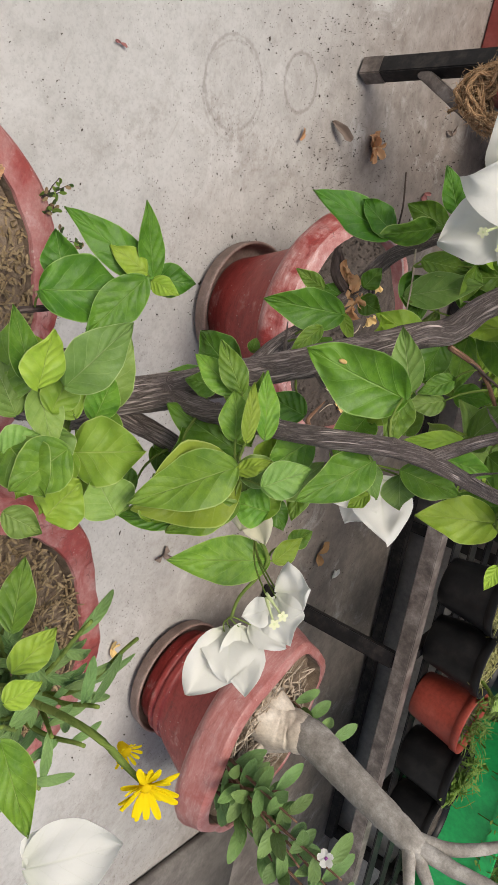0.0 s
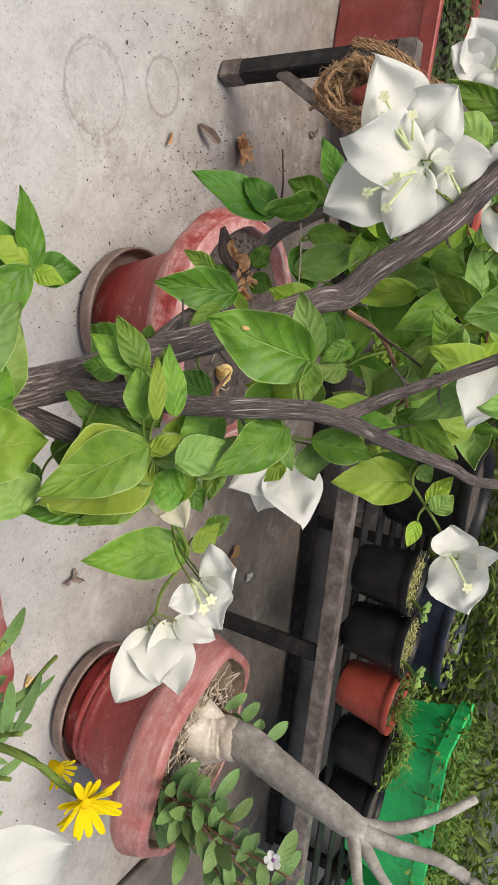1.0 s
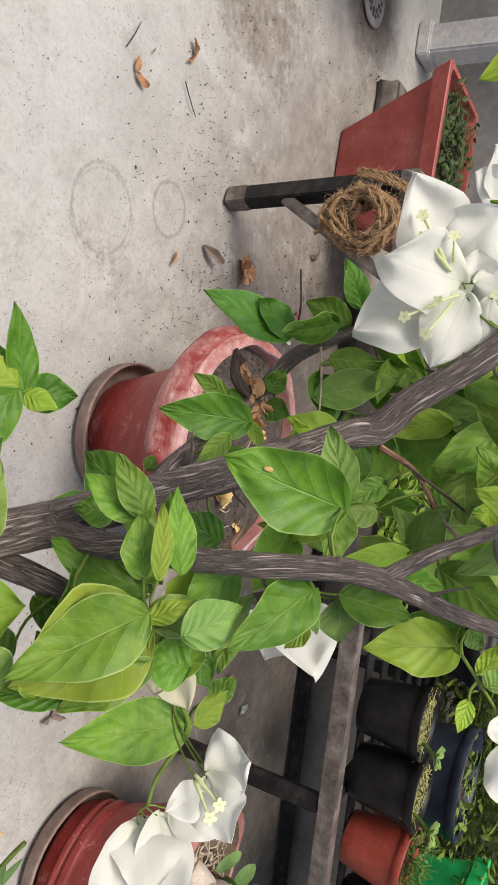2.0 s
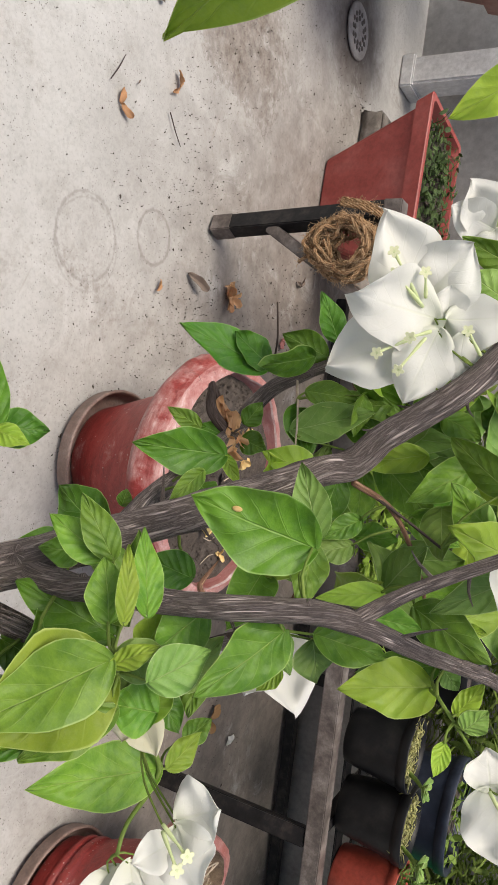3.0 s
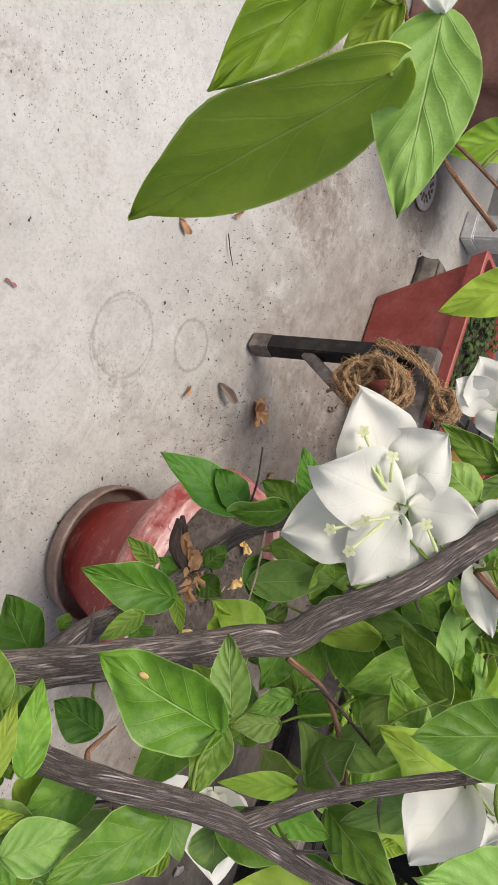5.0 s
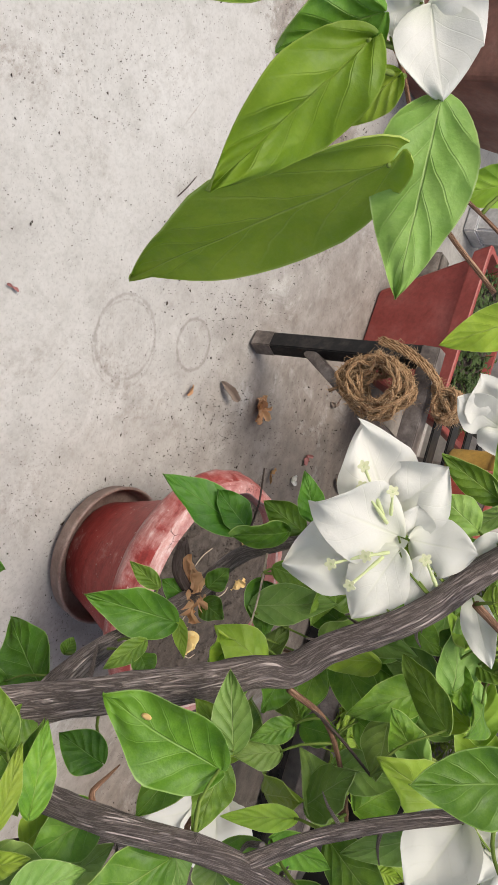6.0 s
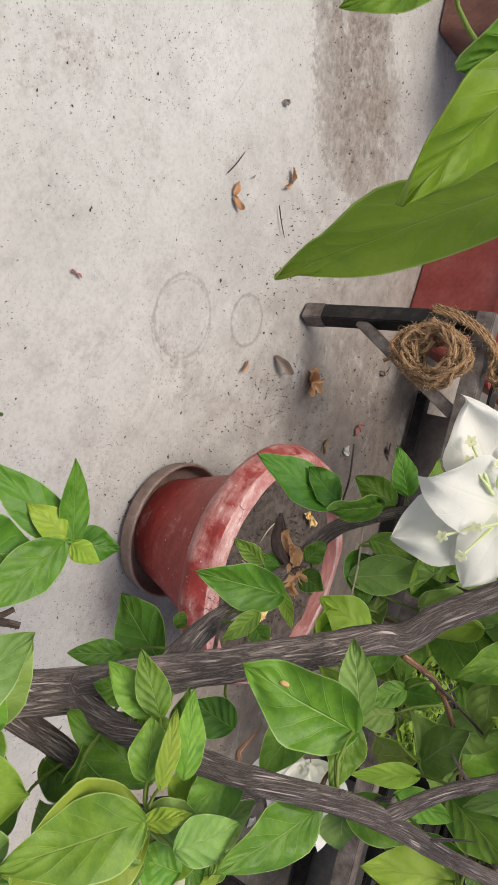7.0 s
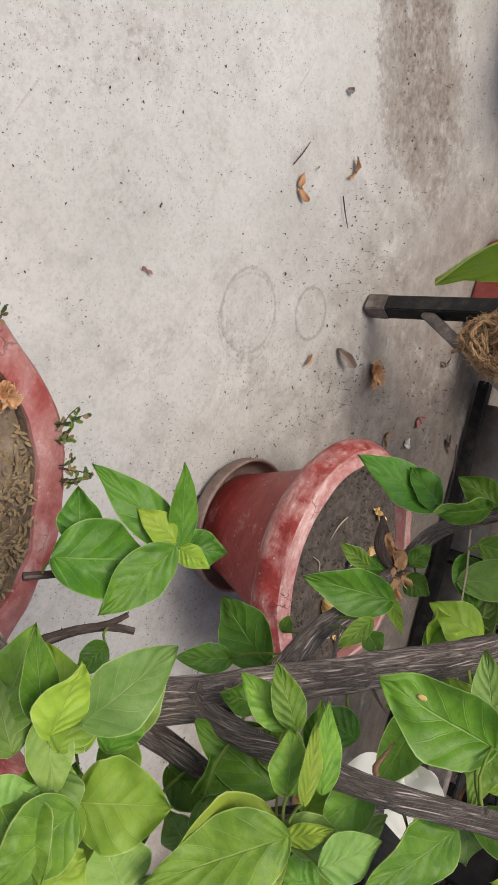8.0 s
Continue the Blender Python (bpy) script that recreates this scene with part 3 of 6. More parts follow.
def floor_drain():
    t = thing("floor_drain", (-1.868, 1.688, 0.002), 15)
    part("cover", lathe([(0.083, 0), (0.083, 0.004), (0.078, 0.007), (0.060, 0.0065), (0.030, 0.005), (0.004, 0.0045)], 40), DRAIN, t)
    # solid discs coloured dark stand in for the shaded holes
    hole = lathe([(0.0075, 0.0056), (0.0075, 0.0072), (0.001, 0.0073)], 10)
    first = part("slot", hole, HOLE, t)
    k = 0
    for r, n in ((0.052, 14), (0.036, 9)):
        for i in range(n):
            a = 2 * math.pi * i / n
            o = first if k == 0 else first.copy()
            if k:
                scene.collection.objects.link(o)
            o.location = (r * math.cos(a), r * math.sin(a), 0.0)
            k += 1
    return tagged(t, "round grey floor drain cover with small holes", "drain")


floor_drain()


# ---- pots ----
def saucer(at, r, label):
    t = thing("pot_saucer", at)
    prof = [(r * 0.86, 0.0), (r * 0.97, 0.012), (r * 0.985, 0.032), (r * 1.0, 0.036), (r * 0.995, 0.041), (r * 0.965, 0.041), (r * 0.945, 0.034), (r * 0.91, 0.010), (r * 0.6, 0.008)]
    part("dish", lathe(prof, 56, 0.0012, r), SAUCER, t)
    return tagged(t, label, "saucer", "pot saucers")


def clay_pot(name, at, base, top, height, label, seed, facets=0.0, soil=SOIL, rim=ROSE, body=RED, lip=0.055, depth=0.035, steps=(), brim=0.862):
    """A red painted cement pot: tapered body, rolled collar, filled with soil."""
    t = thing(name, at)
    sq = (lambda a, z: 1 + facets * math.cos(6 * a + seed) * min(1, max(0, (z - height * 0.55) / (height * 0.4)))) if facets else None
    neck = top * 0.86
    h = height - lip
    prof = [(base * 0.97, 0.0), (base, 0.006)]
    for i in range(1, 10):
        k = i / 9
        prof.append((base + (neck * 0.93 - base) * k ** 1.25, h * 0.96 * k))
    for lo, out in steps:
        prof = sorted(prof + [(base + (neck * 0.93 - base) * lo ** 1.25 + out * g, h * 0.96 * lo + e) for e, g in ((-0.004, 0.0), (0.0, 1.0), (0.010, 1.0), (0.014, 0.2))], key=lambda q: q[1])
    body_bm = lathe(prof + [(neck * 0.9, h)], 64, 0.0042, seed, squash=sq)
    part("body", body_bm, body, t, "dull red painted body")
    ring = [(neck * 0.90, h - 0.006), (top * 0.955, h - 0.010), (top * 0.995, h + 0.002), (top * 1.0, h + 0.012), (top * 0.985, h + 0.028), (top * 0.955, height - 0.010), (top * 0.93, height - 0.002), (top * brim, height + 0.001), (top * (brim - 0.008), height - 0.003), (top * (brim - 0.03), height - depth - 0.02)]
    part("rim", lathe(ring[:6], 120, 0.0060, seed + 4, close=False, scale=13, squash=sq), CHIPPED if rim is ROSE else rim, t, "red rim with cracked paint")
    part("lip", lathe(ring[5:8], 120, 0.0060, seed + 4, close=False, scale=13, squash=sq), rim, t, "rubbed pink lip")
    part("inner_edge", lathe(ring[7:9], 120, 0.0060, seed + 4, close=False, scale=13, squash=sq), LIME if rim is ROSE else rim, t, "bare inner edge")
    part("inner_wall", lathe(ring[8:], 120, 0.0060, seed + 4, close=False, scale=13, squash=sq), ROSE_DIM if rim is ROSE else DRY_SOIL, t, "dusty inner wall")
    bm = bmesh.new()
    n, R = 26, top * (brim - 0.018)
    rings = []
    for j in range(n + 1):
        rr = R * j / n
        row = []
        for i in range(56):
            a = 2 * math.pi * i / 56
            p = Vector((rr * math.cos(a), rr * math.sin(a), 0))
            p.z = height - depth + 0.006 * noise.noise(p * 22 + Vector((seed, 0, 0))) + 0.004 * noise.noise(p * 75) + 0.012 * (1 - (rr / R) ** 2)
            row.append(bm.verts.new(p))
        rings.append(row)
    for a, b in zip(rings, rings[1:]):
        for i in range(56):
            if a is rings[0]:
                continue
            bm.faces.new((a[i], a[(i + 1) % 56], b[(i + 1) % 56], b[i]))
    bm.faces.new(rings[1])
    part("soil", bm, soil, t, "bare soil")
    return tagged(t, label, "flower pot", "red clay pots")


P1, P2, P3, P4 = (-0.25, 1.242), (0.608, 1.555), (0.462, 0.655), (0.045, 0.380)
LEAN = radians(8)
saucer((*P1, 0.0), 0.142, "brown plastic saucer under a red pot, on concrete")
saucer((*P2, 0.0), 0.146, "brown plastic saucer under the desert rose pot")
pot_mid = clay_pot("clay_pot", (*P1, 0.012), 0.104, 0.230, 0.290, "red cement pot with worn pink rim and bare damp soil", 1.3, depth=0.026)
pot_rose = clay_pot("clay_pot", (*P2, 0.012), 0.118, 0.252, 0.295, "red cement pot with six-sided pink rim holding a desert rose", 5.1, 0.035, DRY_SOIL, ROSE_DIM, lip=0.07, steps=((0.17, 0.006), (0.27, 0.005)))
pot_rose.rotation_euler = Matrix.Rotation(LEAN, 3, (-0.94, 0.35, 0)).to_euler()
pot_daisy = clay_pot("clay_pot", (*P3, 0.0), 0.15, 0.272, 0.30, "red cement pot with pink rim and dry soil under yellow daisies", 8.7, 0.02, DRY_SOIL, RIM_RED, depth=0.020, brim=0.80)
pot_vine = clay_pot("clay_pot", (*P4, 0.0), 0.13, 0.240, 0.30, "red cement pot of the bougainvillea, with dry litter", 3.4, 0.0, DRY_SOIL, RIM_RED, CHIPPED, depth=0.012, brim=0.80)


# ---- the stand ----
def stand():
    o = Vector((-0.878, 1.34, 0.0))
    t = thing("plant_stand", o)
    u, v = Vector((0.925, 0.378, 0)).normalized(), Vector((-0.378, 0.925, 0)).normalized()
    L, D, H = 2.95, 0.80, 0.44
    up = Vector((0, 0, 1))

    def at(a, b, z, lean=0.0):
        return u * a + v * b + up * z + Vector((-lean, 0, 0))

    def bar(name, a, b, w, h=None, mat=STEEL, label=""):
        return part(name, beam(a, b, w, h), mat, t, label, smooth=False)

    for a, b in ((0, 0), (1.35, 0), (2.75, 0), (0.62, D + 0.02), (1.33, D + 0.02), (2.75, D + 0.02)):
        bar("leg", at(a, b, 0.0), at(a, b, H - 0.021, 0.035 if a < 0.1 and b == 0 else 0.0), 0.040, None, STEEL)
    bar("front_rail", at(-0.052, 0, H + 0.001), at(L, 0, H + 0.001), 0.042, 0.040, STEEL_WORN, "scuffed front rail")
    bar("back_rail", at(-0.03, D, H), at(L, D, H), 0.040, None, STEEL)
    bar("stretcher", at(0.04, D - 0.018, 0.030), at(L - 0.2, D - 0.018, 0.030), 0.036, None, STEEL)
    for k, a in enumerate((0.03, 0.50, 0.96, 1.33, 1.80, 2.3, 2.75)):
        bar("cross_bar", at(a, 0.022, H), at(a, D - 0.021, H), 0.03, 0.03, STEEL)
    for b in (0.11, 0.235, 0.36, 0.485, 0.61, 0.72):
        bar("slat", at(0.02, b, H + 0.017), at(L - 0.02, b, H + 0.017), 0.05, 0.006, STEEL, "black flat bar")
    bar("brace", at(0.0, 0.0, 0.15), at(0.17, 0.0, H - 0.02), 0.026, 0.026, STEEL_WORN)
    bar("foot", at(0, 0, 0.001), at(0, 0, 0.055, 0.0044), 0.0425, None, STEEL_WORN, "rubbed brown foot")
    bar("brace", at(1.33, D - 0.01, 0.14), at(1.06, D - 0.01, H - 0.02), 0.022, 0.024, STEEL_WORN)
    return tagged(t, "low black steel plant stand with scuffed paint", "stand"), at, o, H


plant_stand, on_stand, STAND_O, STAND_H = stand()


def rope_coil():
    o = Vector((-0.865, 1.275, 0.36))
    t = thing("rope_coil", o)
    rnd = random.Random(4)
    bm = bmesh.new()

    def strand(line, r=0.0052):
        """Three yarns laid round one another."""
        dense = spline([(*p, 0) for p in line], 0.006)
        for k in range(3):
            pts = []
            for i, q in enumerate(dense):
                d = Vector(dense[min(i + 1, len(dense) - 1)][:3]) - Vector(dense[max(i - 1, 0)][:3])
                d.normalize()
                s = d.orthogonal().normalized()
                a = i * 0.75 + k * 2.094
                off = (s * math.cos(a) + d.cross(s) * math.sin(a)) * r * 0.62
                pts.append((*(Vector(q[:3]) + off), r * 0.66))
            tube(pts, 0.02, 5, bm=bm)

    du, dv = Vector((0.925, 0.378, 0)).normalized(), Vector((-0.378, 0.925, 0)).normalized()
    for n in range(22):
        c = Vector((0.066, 0.028, 0.006)) + dv * (-0.030 + 0.0026 * n) + Vector((rnd.uniform(-0.008, 0.008), 0, rnd.uniform(-0.01, 0.01)))
        rx, rz = 0.054 + rnd.uniform(-0.016, 0.006), 0.068 + rnd.uniform(-0.020, 0.006)
        line = []
        for i in range(13):
            a = 2 * math.pi * i / 12 + n * 0.7
            line.append(c + du * rx * math.cos(a) + dv * 0.012 * math.sin(2 * a + n) + Vector((0, 0, rz * math.sin(a))) + Vector([rnd.uniform(-0.007, 0.007) for _ in range(3)]))
        strand(line, 0.0035)
    for n in range(3):
        b = 0.008 * n + rnd.uniform(-0.003, 0.003)
        strand([(-0.035 + b, 0.000, -0.02), (-0.025 + b, 0.004, 0.035), (-0.008 + b, 0.020, 0.085), (0.012 + b, 0.045, 0.118), (0.03 + b, 0.075, 0.130)], 0.0036)
    for n in range(10):
        k = rnd.uniform(0.65, 1.1)
        line = [Vector((0.045, 0.085, 0.142)) + du * (0.036 * k * math.cos(a + n) + rnd.uniform(-0.004, 0.004)) + dv * (-0.02 + 0.005 * n) + Vector((0, 0, 0.028 * k * math.sin(a + n))) for a in np.linspace(0, 6.2, 9)]
        strand(line, 0.0035)
    for n in range(8):
        q = [Vector((0.060, 0.026, -0.016)) + du * rnd.gauss(0, 0.024) + dv * rnd.gauss(0, 0.014) + Vector((0, 0, rnd.gauss(-0.012, 0.030))) for _ in range(5)]
        strand(q, 0.0034)
    for n in range(5):
        q = [Vector((0.045, 0.085, 0.140)) + du * rnd.gauss(0, 0.018) + dv * rnd.gauss(0, 0.014) + Vector((0, 0, rnd.gauss(0, 0.016))) for _ in range(5)]
        strand(q, 0.0034)
    rope = part("rope", bm, JUTE, t)
    hair = bmesh.new()
    vs = [v.co.copy() for v in rope.data.vertices]
    for _ in range(7000):
        p = rnd.choice(vs)
        d = Vector([rnd.gauss(0, 1) for _ in range(3)]).normalized()
        e = Vector([rnd.gauss(0, 1) for _ in range(3)]).normalized()
        l = rnd.uniform(0.006, 0.022)
        tube([(*p, 0.0005), (*(p + d * l * 0.5), 0.00045), (*(p + d * l * 0.8 + e * l * 0.4), 0.0003)], 0.008, 3, bm=hair)
    part("frayed_yarn", hair, FIBRE, t, "frayed tan fibres")
    return tagged(t, "frayed brown jute rope coil tied at the stand's corner", "rope")


rope_coil()


# ---- planters by the wall ----
def box_planter(name, o, turn, base, top, h, material, rim, label, soil_drop=0.03):
    """A tapered oblong planter with a rolled rim; base and top are (length, width)."""
    t = thing(name, o, turn)

    def shell(levels, close):
        bm = bmesh.new()
        rows = []
        for (l, w), z in levels:
            c, pts = 0.018, []
            for sx, sy, a0 in ((1, 1, 0), (-1, 1, 90), (-1, -1, 180), (1, -1, 270)):
                for k in range(4):
                    a = radians(a0 + 30 * k)
                    pts.append(bm.verts.new((sx * (l / 2 - c) + c * math.cos(a), sy * (w / 2 - c) + c * math.sin(a), z)))
            rows.append(pts)
        n = len(rows[0])
        for a, b in zip(rows, rows[1:]):
            for i in range(n):
                bm.faces.new((a[i], a[(i + 1) % n], b[(i + 1) % n], b[i]))
        if close:
            bm.faces.new(rows[0][::-1])
            bm.faces.new(rows[-1])
        return bm

    def lerp(k, g=0.0):
        return (base[0] + (top[0] - base[0]) * k + g, base[1] + (top[1] - base[1]) * k + g)

    part("body", shell([(lerp(0, -0.01), 0), (lerp(0.02), 0.006), (lerp(0.5), h * 0.5), (lerp(0.86), h * 0.86), (lerp(0.86, -0.02), h * 0.86)], True), material, t, smooth=False)
    part("rim", shell([(lerp(0.85), h * 0.85), (lerp(0.87, rim), h * 0.855), (lerp(1.0, rim), h * 0.99), (lerp(1.0, rim - 0.006), h), (lerp(1.0, -0.014), h), (lerp(0.9, -0.02), h * 0.88)], False), material, t, smooth=False)
    bm = bmesh.new()
    l, w = lerp(0.93, -0.02)
    nx, ny = 30, 14
    g = [[bm.verts.new((l * (i / nx - 0.5), w * (j / ny - 0.5), h - soil_drop + 0.01 * noise.noise(Vector((i * 0.7, j * 0.7, l))))) for i in range(nx + 1)] for j in range(ny + 1)]
    for a, b in zip(g, g[1:]):
        for i in range(nx):
            bm.faces.new((a[i], a[i + 1], b[i + 1], b[i]))
    part("soil", bm, SOIL, t)
    return tagged(t, label, "planter")


box_planter("red_planter", (-1.332, 1.877, 0.0), 17, (0.26, 0.20), (0.52, 0.34), 0.33, PLANTER_RED, 0.022, "tapered oblong red plastic planter on the floor")
box_planter("terracotta_planter", (-2.055, 1.375, 0.0), -62, (0.40, 0.34), (0.62, 0.54), 0.44, CLAY, 0.03, "large brown terracotta planter beside the drain")
stone = thing("stone_block", (-1.69, 1.935, 0.0), 20)
bm = box((0.12, 0.09, 0.075), (0, 0, 0.037), 0.008)
bmesh.ops.subdivide_edges(bm, edges=bm.edges[:], cuts=2, use_grid_fill=True)
for vv in bm.verts:
    vv.co += Vector((1, 1, 0.4)) * 0.006 * noise.noise(vv.co * 40)
part("stone", bm, STONE, stone)
tagged(stone, "rough grey stone lying beside the red planter", "stone")
slab = thing("floor_slab", (1.42, 2.02, 0.0), 20)
part("slab", box((0.5, 0.62, 0.03), (0, 0, 0.015), 0.006), SLATE, slab)
tagged(slab, "dark grey stone slab lying on the concrete", "slab")


def nursery_pot(name, at, r0, r1, h, material, label, lean=0.0, soil=SOIL):
    t = thing(name, at)
    t.rotation_euler = (0, radians(lean), 0)
    prof = [(r0 * 0.96, 0), (r0, 0.004)]
    for k in (0.2, 0.4, 0.6, 0.84):
        prof.append((r0 + (r1 - r0) * k * 0.94, h * k))
    prof += [(r1 * 0.955, h * 0.86), (r1 * 1.0, h * 0.865), (r1 * 1.01, h * 0.99), (r1 * 1.0, h), (r1 * 0.965, h), (r1 * 0.93, h * 0.9), (r1 * 0.9, h * 0.84)]
    part("shell", lathe(prof, 40, 0.0008, r0 * 50), material, t)
    bm = lathe([(r1 * 0.93, h * 0.88), (r1 * 0.6, h * 0.90), (r1 * 0.2, h * 0.895), (0.004, h * 0.9)], 24, 0.006, h * 30, scale=30)
    part("soil", bm, soil, t)
    return tagged(t, label, "plant pot", "nursery pots on the stand")


def stand_spot(a, b, z=0.0):
    p = STAND_O + on_stand(a, b, STAND_H + 0.0205 + z)
    return p


ledge = tagged(part("ledge", box((3.6, 0.62, 0.428), (0, 0, 0.214), 0.012, m=pose(0.443, 3.139, 0, 0, 0, 22.2)), LEDGE_PLASTER), "low grey plastered ledge behind the stand", "ledge", kind="structure")


NURSERY = [nursery_pot("black_pot", stand_spot(1.135, 0.105), 0.062, 0.082, 0.150, BLACK, "black plastic nursery pot with mossy soil on the stand", 0, DRY_SOIL),
           nursery_pot("black_pot", stand_spot(1.30, 0.110), 0.064, 0.085, 0.160, BLACK, "dusty black plastic nursery pot on the stand", 0, DRY_SOIL),
           nursery_pot("red_pot", stand_spot(1.472, 0.120), 0.062, 0.083, 0.150, POT_RED, "brick red plastic pot on the stand", 3, DRY_SOIL),
           nursery_pot("black_pot", stand_spot(1.655, 0.135), 0.066, 0.086, 0.155, BLACK, "black plastic nursery pot beside the red one", 0, SOIL),
           nursery_pot("black_pot", stand_spot(1.84, 0.15), 0.062, 0.080, 0.13, BLACK, "low black plastic pot at the end of the stand", 0, SOIL)]
BIG = [nursery_pot("tall_black_pot", stand_spot(0.955, 0.315), 0.105, 0.140, 0.225, BLACK, "tall black plastic pot with dark soil on the stand", 0, SOIL),
       nursery_pot("navy_tub", (0.27, 2.33, STAND_H + 0.0205), 0.12, 0.15, 0.20, NAVY, "blue-black tub standing on the ledge behind the stand", 0, SOIL),
       nursery_pot("small_red_pot", stand_spot(0.235, 0.13), 0.055, 0.075, 0.135, POT_RED, "small red plastic pot by the rope on the stand", 0, SOIL),
       nursery_pot("ochre_pot", stand_spot(0.16, 0.265), 0.045, 0.062, 0.12, YELLOW_PLASTIC, "ochre yellow plastic pot on the stand", 0, SOIL)]
box_planter("green_planter", (0.78, 2.52, STAND_H + 0.0205), 22, (0.44, 0.24), (0.54, 0.32), 0.27, GREEN, 0.018, "tall bright green plastic planter full of herbs")
box_planter("green_planter", (1.36, 2.76, STAND_H + 0.0205), 22, (0.40, 0.24), (0.50, 0.32), 0.22, GREEN, 0.018, "bright green plastic planter beside another")


# ---- the bougainvillea ----
# leaves and bracts: foot, tip, width, tint; stems: place and radius
LEAVES_A = [
    (-0.203, 0.625, 0.659, -0.204, 0.558, 0.612, 0.04, 'd'),
    (-0.205, 0.626, 0.661, -0.218, 0.592, 0.642, 0.03, 'd'),
    (-0.101, 0.566, 0.681, -0.086, 0.522, 0.634, 0.035, 'd'),
    (-0.119, 0.562, 0.657, -0.124, 0.542, 0.637, 0.014, 'm'),
    (-0.221, 0.6, 0.731, -0.245, 0.569, 0.723, 0.021, 'd'),
    (-0.219, 0.627, 0.712, -0.225, 0.603, 0.68, 0.026, 'm'),
    (-0.163, 0.611, 0.709, -0.126, 0.611, 0.73, 0.03, 'd'),
    (-0.174, 0.6, 0.718, -0.176, 0.609, 0.757, 0.022, 'm'),
    (-0.18, 0.61, 0.761, -0.146, 0.61, 0.761, 0.018, 'm'),
    (-0.125, 0.605, 0.664, -0.13, 0.585, 0.64, 0.023, 'd'),
    (-0.129, 0.608, 0.67, -0.124, 0.612, 0.691, 0.021, 'd'),
    (-0.141, 0.604, 0.67, -0.161, 0.604, 0.679, 0.018, 'm'),
]
LEAVES_B = [
    (-0.032, 0.48, 0.806, -0.034, 0.427, 0.758, 0.044, 'd'),
    (-0.043, 0.503, 0.798, -0.079, 0.483, 0.785, 0.022, 'g'),
    (-0.035, 0.494, 0.8, -0.001, 0.483, 0.808, 0.021, 'm'),
    (-0.044, 0.521, 0.789, -0.057, 0.494, 0.768, 0.02, 'y'),
    (-0.105, 0.58, 0.675, -0.082, 0.576, 0.697, 0.011, 'y'),
    (-0.077, 0.533, 0.69, -0.049, 0.518, 0.682, 0.014, 'm'),
    (-0.068, 0.535, 0.69, -0.058, 0.536, 0.705, 0.017, 'd'),
    (-0.045, 0.555, 0.617, -0.058, 0.554, 0.617, 0.012, 'm'),
    (-0.002, 0.505, 0.724, -0.005, 0.485, 0.701, 0.025, 'd'),
    (0.013, 0.443, 0.729, -0.012, 0.43, 0.73, 0.015, 'm'),
    (0.016, 0.477, 0.755, 0.046, 0.454, 0.745, 0.03, 'm'),
    (0.057, 0.429, 0.764, 0.035, 0.447, 0.783, 0.024, 'g'),
]
LEAVES_C = [
    (-0.259, 0.556, 0.871, -0.264, 0.526, 0.833, 0.021, 'm'),
    (-0.23, 0.547, 0.865, -0.236, 0.523, 0.843, 0.025, 'g'),
    (-0.259, 0.558, 0.879, -0.285, 0.524, 0.865, 0.018, 'm'),
    (-0.257, 0.559, 0.878, -0.23, 0.557, 0.858, 0.02, 'g'),
    (-0.112, 0.58, 0.884, -0.146, 0.588, 0.839, 0.024, 'm'),
    (-0.088, 0.594, 0.877, -0.109, 0.59, 0.847, 0.021, 'g'),
    (-0.09, 0.477, 0.945, -0.067, 0.457, 0.904, 0.034, 'd'),
    (-0.035, 0.488, 0.963, -0.018, 0.456, 0.926, 0.029, 'g'),
    (-0.063, 0.574, 0.908, -0.022, 0.555, 0.861, 0.026, 'g'),
    (-0.025, 0.576, 0.845, -0.004, 0.576, 0.893, 0.031, 'm'),
    (-0.023, 0.611, 0.87, -0.025, 0.614, 0.884, 0.01, 'y'),
    (0.004, 0.598, 0.86, 0.025, 0.599, 0.809, 0.025, 'm'),
]
LEAVES_D = [
    (0.018, 0.597, 0.86, 0.033, 0.559, 0.817, 0.036, 'y'),
    (0.006, 0.589, 0.867, 0.015, 0.592, 0.877, 0.014, 'g'),
    (0.029, 0.602, 0.877, 0.008, 0.596, 0.891, 0.014, 'y'),
    (-0.027, 0.553, 0.828, -0.011, 0.519, 0.802, 0.014, 'y'),
    (-0.074, 0.576, 0.795, -0.054, 0.56, 0.779, 0.016, 'm'),
    (-0.056, 0.578, 0.793, -0.041, 0.559, 0.774, 0.02, 'g'),
    (-0.011, 0.551, 0.821, -0.013, 0.573, 0.85, 0.021, 'm'),
    (0.008, 0.559, 0.792, 0.009, 0.577, 0.833, 0.029, 'm'),
    (0.011, 0.568, 0.787, 0.036, 0.581, 0.793, 0.031, 'g'),
    (0.012, 0.535, 0.769, 0.035, 0.544, 0.787, 0.024, 'g'),
    (0.015, 0.479, 0.803, 0.056, 0.436, 0.79, 0.03, 'm'),
    (0.014, 0.516, 0.776, 0.029, 0.515, 0.775, 0.009, 'y'),
]
